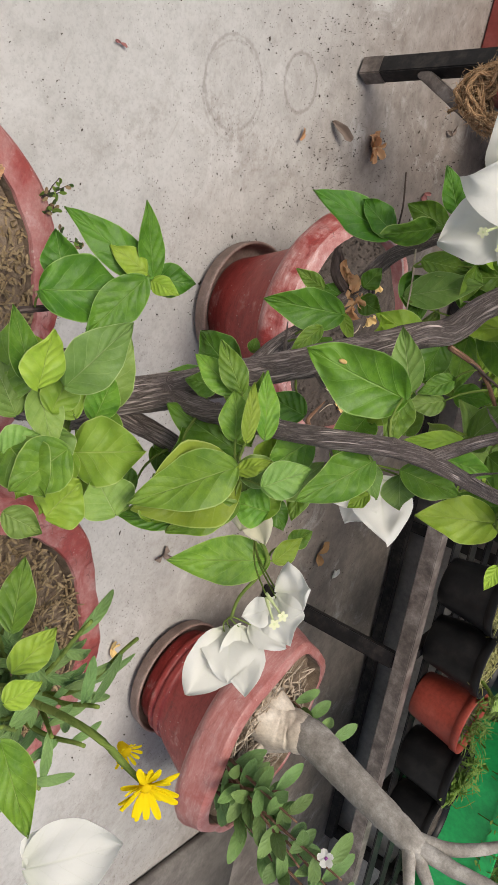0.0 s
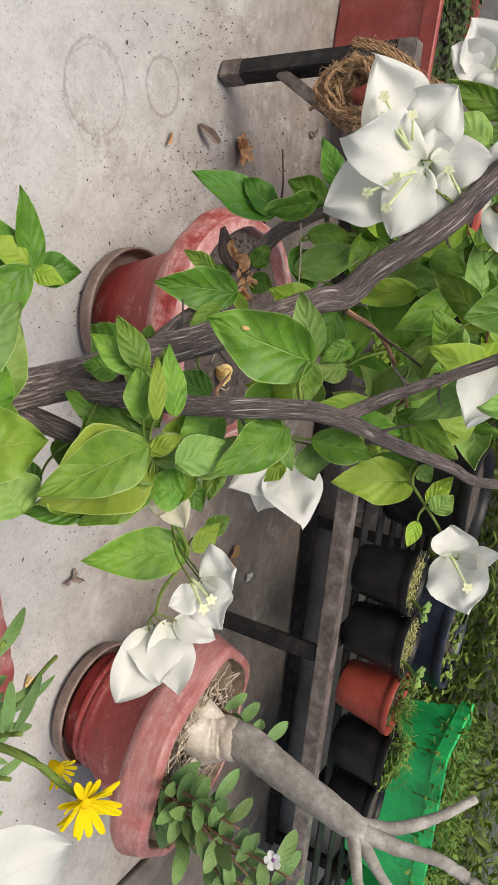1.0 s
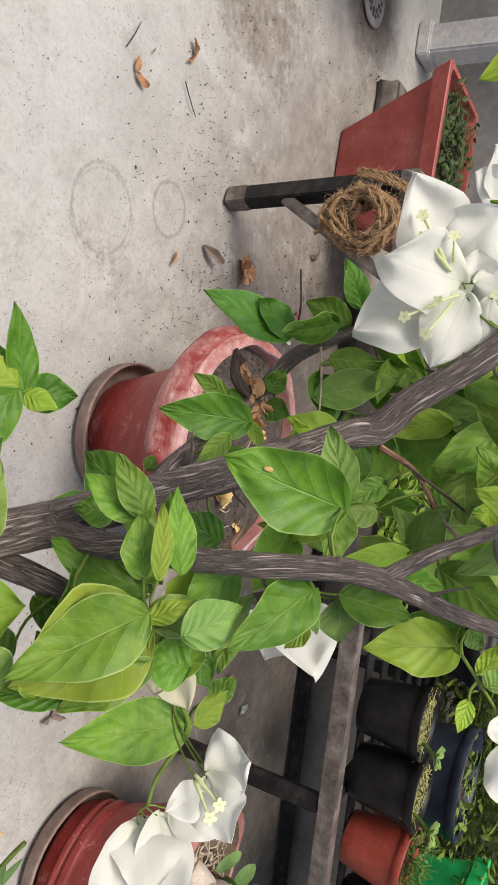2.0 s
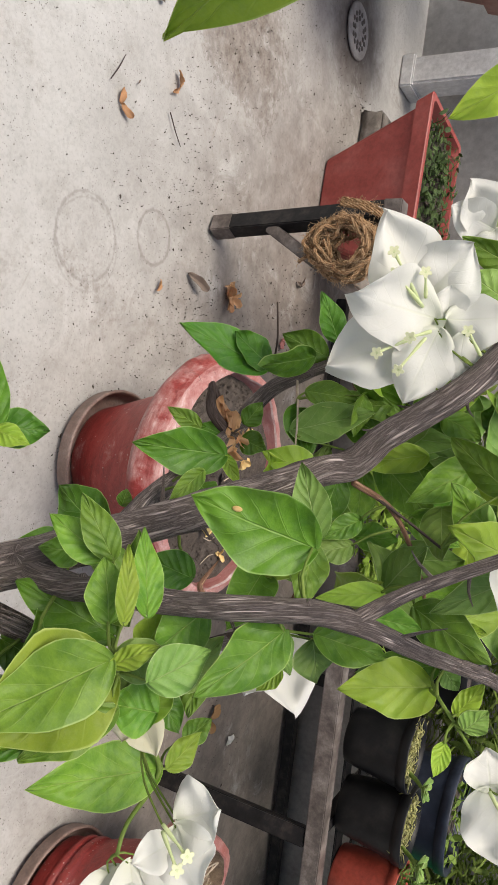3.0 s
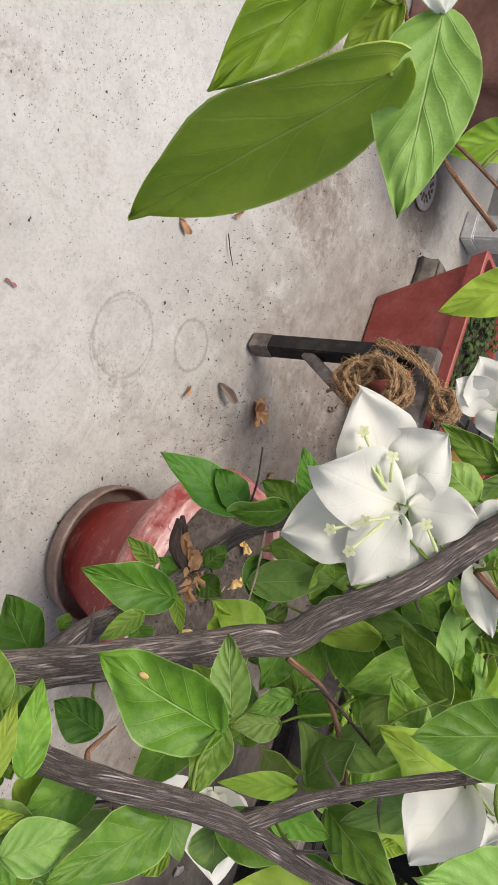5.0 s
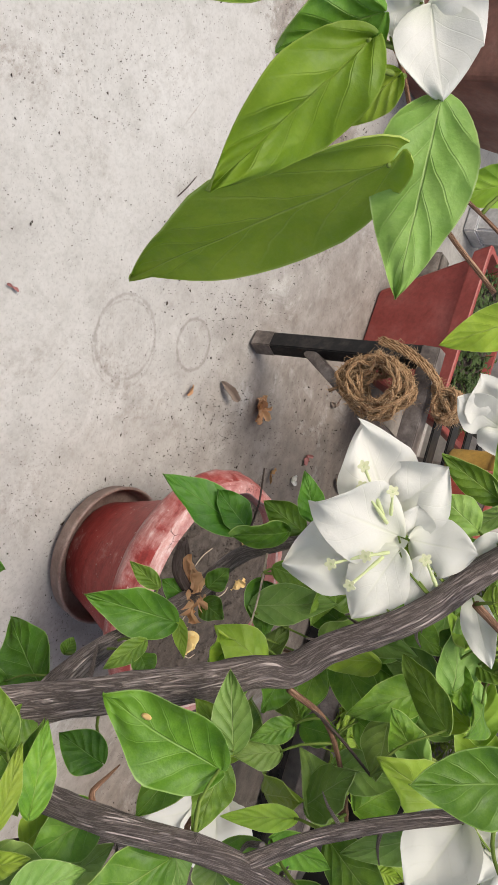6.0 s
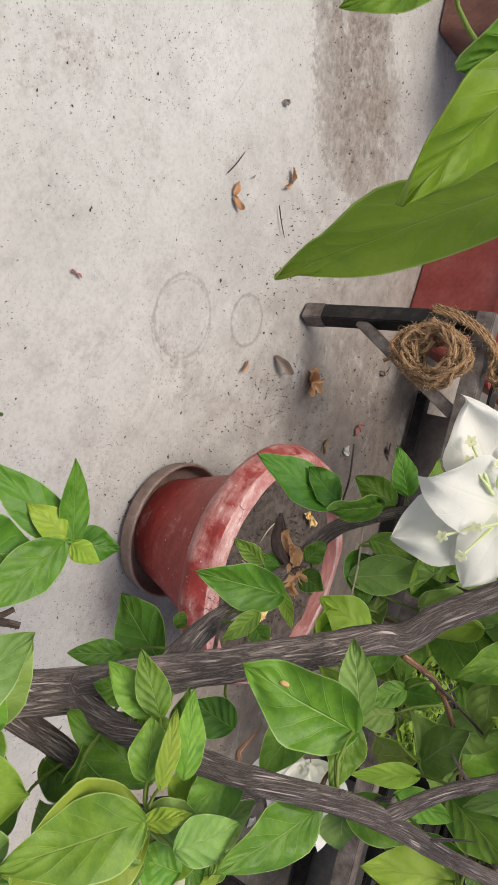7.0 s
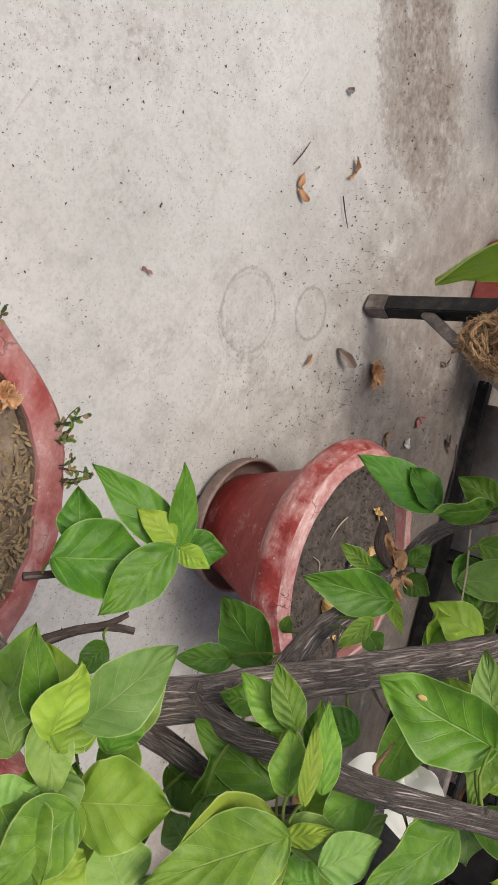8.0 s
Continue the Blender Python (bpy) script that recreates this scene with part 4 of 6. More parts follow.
LEAVES_E = [
    (0.035, 0.532, 0.786, 0.049, 0.525, 0.777, 0.012, 'y'),
    (0.046, 0.497, 0.751, 0.073, 0.495, 0.755, 0.017, 'm'),
    (0.101, 0.61, 0.698, 0.083, 0.62, 0.708, 0.018, 'm'),
    (-0.172, 0.645, 0.807, -0.133, 0.634, 0.779, 0.027, 'm'),
    (-0.176, 0.65, 0.823, -0.141, 0.638, 0.792, 0.025, 'm'),
    (-0.141, 0.642, 0.775, -0.101, 0.66, 0.825, 0.033, 'm'),
    (-0.102, 0.654, 0.808, -0.09, 0.669, 0.846, 0.027, 'm'),
    (-0.068, 0.658, 0.804, -0.078, 0.662, 0.85, 0.031, 'g'),
    (-0.115, 0.626, 0.751, -0.076, 0.622, 0.751, 0.031, 'd'),
    (-0.13, 0.65, 0.762, -0.088, 0.65, 0.767, 0.028, 'm'),
    (-0.18, 0.636, 0.82, -0.169, 0.639, 0.849, 0.026, 'm'),
    (-0.168, 0.62, 0.859, -0.19, 0.602, 0.864, 0.023, 'm'),
]
LEAVES_F = [
    (-0.17, 0.623, 0.873, -0.201, 0.603, 0.885, 0.022, 'g'),
    (-0.157, 0.605, 0.869, -0.13, 0.607, 0.886, 0.018, 'm'),
    (-0.162, 0.607, 0.882, -0.158, 0.602, 0.905, 0.016, 'm'),
    (-0.089, 0.621, 0.86, -0.085, 0.619, 0.893, 0.02, 'y'),
    (-0.184, 0.527, 0.909, -0.176, 0.516, 0.899, 0.02, 'y'),
    (-0.147, 0.66, 0.796, -0.139, 0.665, 0.835, 0.026, 'm'),
    (-0.082, 0.672, 0.763, -0.089, 0.683, 0.793, 0.025, 'm'),
    (-0.137, 0.686, 0.831, -0.102, 0.68, 0.819, 0.025, 'd'),
    (-0.143, 0.636, 0.888, -0.147, 0.618, 0.866, 0.024, 'g'),
    (-0.241, 0.626, 0.873, -0.246, 0.605, 0.849, 0.023, 'm'),
    (-0.183, 0.63, 0.779, -0.174, 0.62, 0.752, 0.026, 'm'),
    (-0.184, 0.636, 0.796, -0.21, 0.633, 0.814, 0.022, 'm'),
]
LEAVES_G = [
    (-0.064, 0.456, 0.563, -0.083, 0.388, 0.522, 0.033, 'd'),
    (-0.033, 0.412, 0.520, -0.064, 0.391, 0.515, 0.030, 'd'),
    (-0.015, 0.390, 0.531, -0.046, 0.447, 0.560, 0.052, 'd'),
    (-0.057, 0.446, 0.571, 0.003, 0.419, 0.564, 0.034, 'd'),
    (-0.064, 0.45, 0.565, -0.072, 0.42, 0.549, 0.022, 'y'),
    (-0.064, 0.462, 0.562, -0.113, 0.426, 0.563, 0.023, 'd'),
    (-0.064, 0.462, 0.563, -0.075, 0.49, 0.582, 0.028, 'd'),
    (-0.061, 0.459, 0.566, -0.058, 0.471, 0.588, 0.017, 'y'),
    (-0.017, 0.546, 0.621, -0.05, 0.545, 0.551, 0.041, 'd'),
    (-0.009, 0.539, 0.594, 0.008, 0.509, 0.571, 0.022, 'd'),
    (0.019, 0.415, 0.585, 0.041, 0.4, 0.588, 0.018, 'd'),
]
LEAVES_H = [
    (0.006, 0.416, 0.7285, -0.019, 0.397, 0.7125, 0.017, 'm'),
    (0.007, 0.418, 0.7215, -0.006, 0.398, 0.6955, 0.02, 'm'),
    (0.005, 0.443, 0.685, 0.01, 0.424, 0.674, 0.019, 'm'),
    (0.036, 0.418, 0.7375, 0.008, 0.407, 0.7315, 0.022, 'm'),
    (0.043, 0.465, 0.71, 0.031, 0.427, 0.665, 0.033, 'd'),
    (0.034, 0.413, 0.7495, -0.001, 0.404, 0.7465, 0.011, 'y'),
    (0.027, 0.435, 0.7465, -0.013, 0.423, 0.7375, 0.017, 'm'),
    (0.054, 0.416, 0.746, 0.098, 0.382, 0.708, 0.037, 'm'),
    (0.053, 0.306, 0.677, 0.021, 0.296, 0.684, 0.025, 'y'),
    (0.045, 0.33, 0.671, -0.002, 0.337, 0.695, 0.032, 'g'),
    (0.06, 0.375, 0.656, 0.03, 0.368, 0.665, 0.022, 'm'),
]
LEAVES_I = [
    (0.056, 0.332, 0.646, 0.085, 0.343, 0.669, 0.023, 'g'),
    (0.053, 0.382, 0.649, 0.078, 0.39, 0.671, 0.023, 'm'),
    (0.086, 0.378, 0.646, 0.112, 0.422, 0.664, 0.041, 'y'),
    (0.082, 0.341, 0.68, 0.112, 0.311, 0.685, 0.033, 'm'),
    (0.085, 0.357, 0.668, 0.124, 0.345, 0.676, 0.02, 'y'),
    (0.105, 0.423, 0.711, 0.111, 0.398, 0.683, 0.015, 'd'),
    (0.076, 0.438, 0.744, 0.112, 0.416, 0.718, 0.02, 'm'),
    (0.05, 0.308, 0.666, 0.017, 0.281, 0.662, 0.018, 'm'),
    (0.116, 0.279, 0.725, 0.119, 0.294, 0.739, 0.016, 'g'),
    (0.166, 0.29, 0.75, 0.131, 0.284, 0.746, 0.017, 'm'),
    (0.183, 0.292, 0.76, 0.157, 0.299, 0.769, 0.017, 'y'),
]
LEAVES_J = [
    (0.19, 0.257, 0.805, 0.214, 0.263, 0.831, 0.018, 'm'),
    (0.188, 0.277, 0.778, 0.176, 0.289, 0.784, 0.014, 'y'),
    (0.117, 0.561, 0.709, 0.142, 0.498, 0.666, 0.039, 'm'),
    (0.115, 0.569, 0.713, 0.089, 0.587, 0.721, 0.018, 'y'),
    (0.051, 0.434, 0.738, 0.048, 0.453, 0.766, 0.022, 'g'),
    (0.066, 0.483, 0.739, 0.082, 0.492, 0.755, 0.018, 'd'),
    (0.055, 0.426, 0.743, 0.041, 0.427, 0.763, 0.012, 'y'),
]
LEAVES_K = [
    # first leaf takes the paler tint to make up for weak light on it
    (-0.204, 0.24, 0.885, -0.183, 0.280, 0.773, 0.045, 'y'),
    (-0.215, 0.209, 0.882, -0.166, 0.216, 0.855, 0.025, 'k'),
    (-0.233, 0.24, 0.89, -0.185, 0.273, 0.888, 0.030, 'g'),
    (-0.221, 0.205, 0.884, -0.207, 0.205, 0.859, 0.021, 'm'),
    (-0.264, 0.252, 0.861, -0.248, 0.26, 0.843, 0.015, 'y'),
    (-0.273, 0.212, 0.832, -0.251, 0.208, 0.798, 0.019, 'm'),
    (-0.339, 0.463, 0.872, -0.306, 0.46, 0.827, 0.027, 'y'),
    (-0.339, 0.362, 0.875, -0.325, 0.36, 0.84, 0.02, 'y'),
]
LEAVES_L = [
    (0.068, 0.317, 0.636, 0.019, 0.309, 0.632, 0.033, 'm'),
    (0.075, 0.359, 0.653, 0.12, 0.336, 0.662, 0.037, 'y'),
    (0.114, 0.399, 0.637, 0.079, 0.39, 0.628, 0.027, 'g'),
    (0.071, 0.426, 0.622, 0.095, 0.43, 0.636, 0.025, 'm'),
    (0.096, 0.412, 0.629, 0.113, 0.431, 0.664, 0.041, 'y'),
    (0.065, 0.455, 0.644, 0.072, 0.465, 0.682, 0.027, 'd'),
    (0.094, 0.456, 0.676, 0.082, 0.441, 0.665, 0.022, 'g'),
    (0.08, 0.47, 0.719, 0.051, 0.469, 0.731, 0.025, 'g'),
    (0.08, 0.468, 0.74, 0.051, 0.468, 0.754, 0.021, 'y'),
    (0.058, 0.476, 0.751, 0.027, 0.486, 0.768, 0.021, 'g'),
    (0.096, 0.315, 0.659, 0.08, 0.329, 0.667, 0.024, 'g'),
]
LEAVES_M = [
    (0.062, 0.361, 0.652, 0.026, 0.33, 0.625, 0.03, 'y'),
    (0.053, 0.376, 0.651, 0.002, 0.375, 0.658, 0.032, 'g'),
    (0.064, 0.339, 0.657, 0.03, 0.34, 0.658, 0.024, 'y'),
    (0.074, 0.346, 0.653, 0.094, 0.346, 0.678, 0.024, 'g'),
    (0.084, 0.364, 0.663, 0.066, 0.383, 0.7, 0.043, 'y'),
    (0.058, 0.436, 0.733, 0.101, 0.388, 0.707, 0.056, 'y'),
    (0.02, 0.463, 0.687, 0.064, 0.439, 0.675, 0.033, 'd'),
    (-0.01, 0.464, 0.687, 0.02, 0.457, 0.697, 0.022, 'm'),
    (0.015, 0.456, 0.694, 0.035, 0.457, 0.723, 0.027, 'm'),
    (0.091, 0.317, 0.658, 0.109, 0.326, 0.694, 0.034, 'm'),
    (0.046, 0.469, 0.729, 0.019, 0.466, 0.741, 0.021, 'y'),
]
LEAVES_N = [
    (0.036, 0.585, 0.886, 0.023, 0.581, 0.898, 0.018, 'g'),
    (0.047, 0.584, 0.877, 0.066, 0.579, 0.876, 0.011, 'y'),
    (0.111, 0.389, 0.693, 0.092, 0.373, 0.678, 0.036, 'g'),
    (0.106, 0.41, 0.706, 0.081, 0.405, 0.705, 0.03, 'y'),
    (0.124, 0.348, 0.679, 0.098, 0.353, 0.689, 0.034, 'y'),
    (0.065, 0.434, 0.687, 0.078, 0.436, 0.718, 0.031, 'g'),
    (0.098, 0.417, 0.673, 0.087, 0.398, 0.657, 0.024, 'm'),
    (0.074, 0.324, 0.644, 0.047, 0.303, 0.631, 0.027, 'g'),
    (0.073, 0.463, 0.753, 0.075, 0.444, 0.734, 0.028, 'm'),
]
BRACTS_P = [
    (-0.214, 0.524, 0.816, -0.242, 0.47, 0.799, 0.047, 'w'),
    (-0.214, 0.525, 0.818, -0.25, 0.514, 0.842, 0.043, 'w'),
    (-0.2, 0.52, 0.829, -0.188, 0.475, 0.793, 0.046, 'w'),
    (-0.186, 0.525, 0.812, -0.157, 0.51, 0.773, 0.044, 'w'),
    (-0.191, 0.52, 0.833, -0.145, 0.524, 0.822, 0.034, 'w'),
    (-0.201, 0.523, 0.837, -0.206, 0.528, 0.875, 0.032, 'w'),
    (-0.205, 0.526, 0.835, -0.221, 0.516, 0.835, 0.021, 'w'),
    (-0.193, 0.525, 0.848, -0.162, 0.534, 0.848, 0.017, 'w'),
    (-0.212, 0.547, 0.869, -0.177, 0.546, 0.851, 0.017, 'w'),
    (-0.211, 0.548, 0.87, -0.23, 0.543, 0.888, 0.018, 'w'),
    (-0.193, 0.569, 0.873, -0.158, 0.578, 0.894, 0.019, 'w'),
]
BRACTS_Q = [
    (-0.409, 0.708, 0.807, -0.43, 0.671, 0.787, 0.046, 'w'),
    (-0.407, 0.709, 0.805, -0.411, 0.68, 0.77, 0.035, 'w'),
    (-0.407, 0.71, 0.806, -0.38, 0.717, 0.812, 0.035, 'w'),
    (-0.412, 0.707, 0.809, -0.439, 0.691, 0.824, 0.035, 'w'),
    (-0.066, 0.544, 0.915, -0.024, 0.537, 0.904, 0.036, 'w'),
    (-0.068, 0.554, 0.918, -0.043, 0.548, 0.925, 0.034, 'w'),
    (-0.061, 0.557, 0.927, -0.087, 0.555, 0.944, 0.036, 'w'),
    (-0.06, 0.558, 0.932, -0.054, 0.560, 0.949, 0.032, 'w'),
]
BRACTS_R = [
    (0.008, 0.836, 0.651, 0.068, 0.823, 0.692, 0.061, 'w'),
    (0.015, 0.835, 0.647, 0.051, 0.796, 0.61, 0.04, 'w'),
    (0.017, 0.833, 0.643, 0.065, 0.812, 0.642, 0.044, 'w'),
    (0.012, 0.839, 0.656, 0.031, 0.843, 0.69, 0.04, 'w'),
    (0.127, 0.512, 0.758, 0.114, 0.514, 0.781, 0.035, 'w'),
    (0.131, 0.512, 0.759, 0.154, 0.508, 0.782, 0.031, 'w'),
    (0.139, 0.511, 0.759, 0.15, 0.492, 0.751, 0.019, 'w'),
    (0.196, 0.594, 0.681, 0.247, 0.569, 0.687, 0.042, 'w'),
    (0.189, 0.596, 0.682, 0.222, 0.579, 0.709, 0.041, 'w'),
    (0.186, 0.601, 0.689, 0.232, 0.594, 0.72, 0.035, 'w'),
    (0.18, 0.606, 0.695, 0.183, 0.612, 0.73, 0.024, 'w'),
]
BRACTS_S = [
    (0.064, 0.595, 0.905, 0.097, 0.588, 0.925, 0.039, 'w'),
    (0.064, 0.595, 0.905, 0.043, 0.593, 0.9, 0.029, 'w'),
    (0.065, 0.596, 0.91, 0.054, 0.59, 0.937, 0.014, 'w'),
    (0.075, 0.477, 0.731, 0.096, 0.486, 0.747, 0.02, 'c'),
    (0.079, 0.475, 0.728, 0.094, 0.476, 0.73, 0.016, 'c'),
    (0.223, 0.262, 0.838, 0.202, 0.28, 0.861, 0.025, 'w'),
    (0.222, 0.264, 0.839, 0.21, 0.27, 0.835, 0.014, 'w'),
    (-0.253, 0.224, 0.882, -0.234, 0.239, 0.89, 0.023, 'w'),
    (-0.253, 0.224, 0.881, -0.252, 0.235, 0.896, 0.023, 'w'),
    (-0.254, 0.222, 0.879, -0.248, 0.222, 0.867, 0.019, 'w'),
]
STEMS = {
    "main": [(0.045, 0.36, 0.24, 0.02), (0.04, 0.385, 0.4, 0.0175), (0.069, 0.396, 0.57, 0.015), (0.044, 0.421, 0.611, 0.0142), (0.02, 0.441, 0.648, 0.0135), (-0.004, 0.463, 0.675, 0.0125), (-0.028, 0.484, 0.703, 0.0115), (-0.066, 0.512, 0.751, 0.0108), (-0.087, 0.524, 0.776, 0.0102), (-0.1, 0.536, 0.794, 0.0098), (-0.124, 0.534, 0.815, 0.0093), (-0.159, 0.532, 0.855, 0.0088), (-0.195, 0.54, 0.876, 0.0085), (-0.234, 0.544, 0.901, 0.008)],
    "fork": [(0.022, 0.436, 0.632, 0.0085), (0.0245, 0.441, 0.657, 0.0080), (0.0243, 0.436, 0.7025, 0.0073), (0.019, 0.446, 0.743, 0.0069), (0.012, 0.451, 0.783, 0.0066), (0.003, 0.466, 0.818, 0.0062), (0.001, 0.485, 0.841, 0.0058), (0.004, 0.526, 0.867, 0.0048), (0.004, 0.566, 0.893, 0.0042), (0.007, 0.590, 0.905, 0.0038), (0.004, 0.606, 0.920, 0.0034), (-0.003, 0.626, 0.935, 0.0014), (-0.008, 0.640, 0.949, 0.0007)],
    "side": [(-0.001, 0.482, 0.839, 0.0052), (-0.023, 0.508, 0.854, 0.0044), (-0.047, 0.528, 0.881, 0.004), (-0.072, 0.534, 0.919, 0.0038), (-0.085, 0.535, 0.938, 0.0034)],
    "low": [(0.051, 0.435, 0.614, 0.0085), (0.054, 0.455, 0.64, 0.0082), (0.06, 0.472, 0.666, 0.0072), (0.067, 0.488, 0.697, 0.006), (0.042, 0.513, 0.732, 0.005), (0.028, 0.532, 0.746, 0.004)],
    "back": [(-0.013, 0.51, 0.655, 0.0095), (-0.05, 0.542, 0.648, 0.009), (-0.08, 0.567, 0.652, 0.008), (-0.129, 0.602, 0.661, 0.0072), (-0.177, 0.619, 0.672, 0.0068), (-0.204, 0.628, 0.702, 0.0055), (-0.222, 0.636, 0.729, 0.0042)],
    "stub": [(-0.129, 0.602, 0.661, 0.005), (-0.142, 0.586, 0.647, 0.0046), (-0.162, 0.577, 0.645, 0.003)],
    "red": [(-0.09, 0.542, 0.796, 0.0023), (-0.084, 0.573, 0.816, 0.00187), (-0.055, 0.596, 0.835, 0.00158), (-0.031, 0.612, 0.843, 0.0013)],
    "dry": [(-0.089, 0.555, 0.803, 0.00126), (-0.081, 0.577, 0.824, 0.00105), (-0.069, 0.589, 0.849, 0.00091)],
    "right": [(-0.183, 0.548, 0.881, 0.00272), (-0.179, 0.57, 0.895, 0.0024), (-0.174, 0.587, 0.909, 0.00224)],
    "fine": [(-0.202, 0.62, 0.67, 0.0011), (-0.225, 0.611, 0.671, 0.0009), (-0.251, 0.596, 0.669, 0.0008)],
    "straw": [(-0.183, 0.601, 0.706, 0.00091), (-0.152, 0.602, 0.715, 0.00084), (-0.121, 0.601, 0.722, 0.00063)],
    "twigl": [(0.035, 0.402, 0.547, 0.004), (0.021, 0.421, 0.55, 0.0034), (0.009, 0.435, 0.562, 0.003), (0.004, 0.447, 0.574, 0.0024)],
    "twigm": [(0.021, 0.421, 0.55, 0.0028), (0.007, 0.435, 0.561, 0.0024), (-0.004, 0.441, 0.567, 0.002)],
    "nodel": [(0.006, 0.392, 0.510, 0.0030), (-0.014, 0.425, 0.520, 0.0026), (-0.040, 0.452, 0.540, 0.0022), (-0.062, 0.457, 0.564, 0.0018)],
    "cross": [(0.015, 0.541, 0.761, 0.0028), (0.039, 0.528, 0.724, 0.0036), (0.063, 0.511, 0.691, 0.0042)],
    "flow": [(0.172, 0.563, 0.699, 0.0014), (0.151, 0.553, 0.705, 0.0015), (0.117, 0.562, 0.711, 0.0018), (0.088, 0.512, 0.712, 0.002), (0.058, 0.437, 0.741, 0.0022)],
    "top": [(-0.27, 0.243, 0.836, 0.00056), (-0.276, 0.249, 0.855, 0.00084), (-0.249, 0.293, 0.871, 0.00098), (-0.237, 0.328, 0.896, 0.00112)],
    "topb": [(-0.314, 0.336, 0.841, 0.00096), (-0.318, 0.365, 0.859, 0.00108), (-0.315, 0.4, 0.885, 0.0012)],
    "hang": [(0.022, 0.58, 0.868, 0.0012), (0.045, 0.592, 0.89, 0.00105), (0.064, 0.595, 0.905, 0.00105)],
}
FLORETS = [
    ((-0.205, 0.506, 0.82), (-0.221, 0.478, 0.807)),
    ((-0.202, 0.51, 0.823), (-0.211, 0.486, 0.808)),
    ((-0.207, 0.507, 0.824), (-0.216, 0.492, 0.825)),
    ((-0.18, 0.509, 0.823), (-0.162, 0.499, 0.805)),
    ((-0.181, 0.511, 0.829), (-0.156, 0.508, 0.818)),
    ((-0.183, 0.506, 0.833), (-0.173, 0.497, 0.824)),
    ((-0.179, 0.526, 0.861), (-0.187, 0.51, 0.854)),
    ((0.064, 0.585, 0.906), (0.082, 0.58, 0.923)),
    ((0.128, 0.495, 0.759), (0.137, 0.495, 0.778)),
    ((0.131, 0.495, 0.76), (0.144, 0.492, 0.776)),
    ((-0.406, 0.705, 0.809), (-0.428, 0.68, 0.816)),
]
vine = tagged(thing("bougainvillea", (0.045, 0.358, 0.262)), "bougainvillea bush with white bracts, grey woody stems and green leaves", "shrub")
VINE_O = Vector(vine.location)
# leaves and bracts are turned to face the camera's place
CAMERA_SIDE = Vector((0.02, 0.06, 1.02))
rnd = random.Random(11)
NODES = []


def local(pts):
    return [(q[0] - VINE_O.x, q[1] - VINE_O.y, q[2] - VINE_O.z, q[3]) for q in pts]


for key, pts in STEMS.items():
    thick = max(q[3] for q in pts)
    mat = TWIG if key in ("red", "right", "topb", "top") else GREEN_STEM if key in ("flow", "hang") else ROOT if key == "straw" else DARK_TWIG if key in ("fine", "cross", "twigl", "twigm", "stub", "nodel", "dry") else BARK
    line = spline(local(pts), 0.012)
    NODES += [(Vector(q[:3]), q[3]) for q in line]
    part("trunk" if key == "main" else "branch", tube(local(pts), 0.0035 if thick > 0.004 else 0.006, 18 if thick > 0.006 else 8, 0.16 if thick > 0.004 else 0.06, thick * 900), mat, vine)
# long straight thorns, a scaly bud, then smaller thorns and bud scars along the wood
for foot, tip, mat in (((0.011, 0.461, 0.775), (0.026, 0.458, 0.789), BARK), ((0.001, 0.498, 0.795), (-0.014, 0.494, 0.798), TWIG), ((0.005, 0.451, 0.762), (-0.011, 0.459, 0.764), TWIG),
                       ((0.002, 0.546, 0.836), (-0.005, 0.542, 0.839), BARK), ((-0.003, 0.582, 0.878), (-0.017, 0.577, 0.881), BARK),
                       ((-0.042, 0.491, 0.695), (-0.062, 0.480, 0.695), BARK), ((-0.005, 0.528, 0.818), (0.002, 0.517, 0.819), BARK)):
    a, b = Vector(foot) - VINE_O, Vector(tip) - VINE_O
    near = min(NODES, key=lambda w: (w[0] - a).length)[0]
    part("thorn", tube([(*(near + (a - near) * 0.6), 0.0018), (*a, 0.0016), (*((a + b) / 2), 0.0011), (*b, 0.0004)], 0.004, 8, 0.1, 3.0), mat, vine)
bud = bmesh.new()
for i in range(14):
    p = Vector((-0.128, 0.534, 0.816)) - VINE_O + Vector([rnd.gauss(0, 0.0022) for _ in range(3)])
    d = Vector((rnd.gauss(0, 1), rnd.gauss(-0.9, 0.6), rnd.gauss(0.5, 0.7)))
    blade(rnd.uniform(0.004, 0.008), 0.0032, 0.5, 0.2, 0.3, rnd.uniform(0, 30), (0.5, 0.5), 4, 4, 0.0004, bud, aim(p, p + d, Vector((0, -1, 0.5))))
part("bud", bud, TWIG, vine, "rust-brown bud scales")
for key in ("main", "fork", "side", "back", "low"):
    line = spline(local(STEMS[key]), 0.021)
    for i, q in enumerate(line[3:-1]):
        if rnd.random() < 0.45:
            continue
        d = Vector([rnd.gauss(0, 1) for _ in range(3)]) + Vector((0, -0.6, 0.3))
        d.normalize()
        p = Vector(q[:3])
        l = rnd.uniform(0.008, 0.022)
        if rnd.random() < 0.5:
            part("thorn", tube([(*(p + d * q[3] * 0.7), 0.0014), (*(p + d * (q[3] + l * 0.5)), 0.0009), (*(p + d * (q[3] + l) + Vector((0, 0, 0.003))), 0.0003)], 0.006, 6), BARK, vine)
        else:
            part("bud_scar", tube([(*(p + d * q[3] * 0.5), q[3] * 0.55), (*(p + d * q[3] * 1.0), q[3] * 0.40), (*(p + d * q[3] * 1.16), q[3] * 0.22), (*(p + d * q[3] * 1.2), q[3] * 0.03)], 0.002, 9, 0.35, i), BARK, vine)


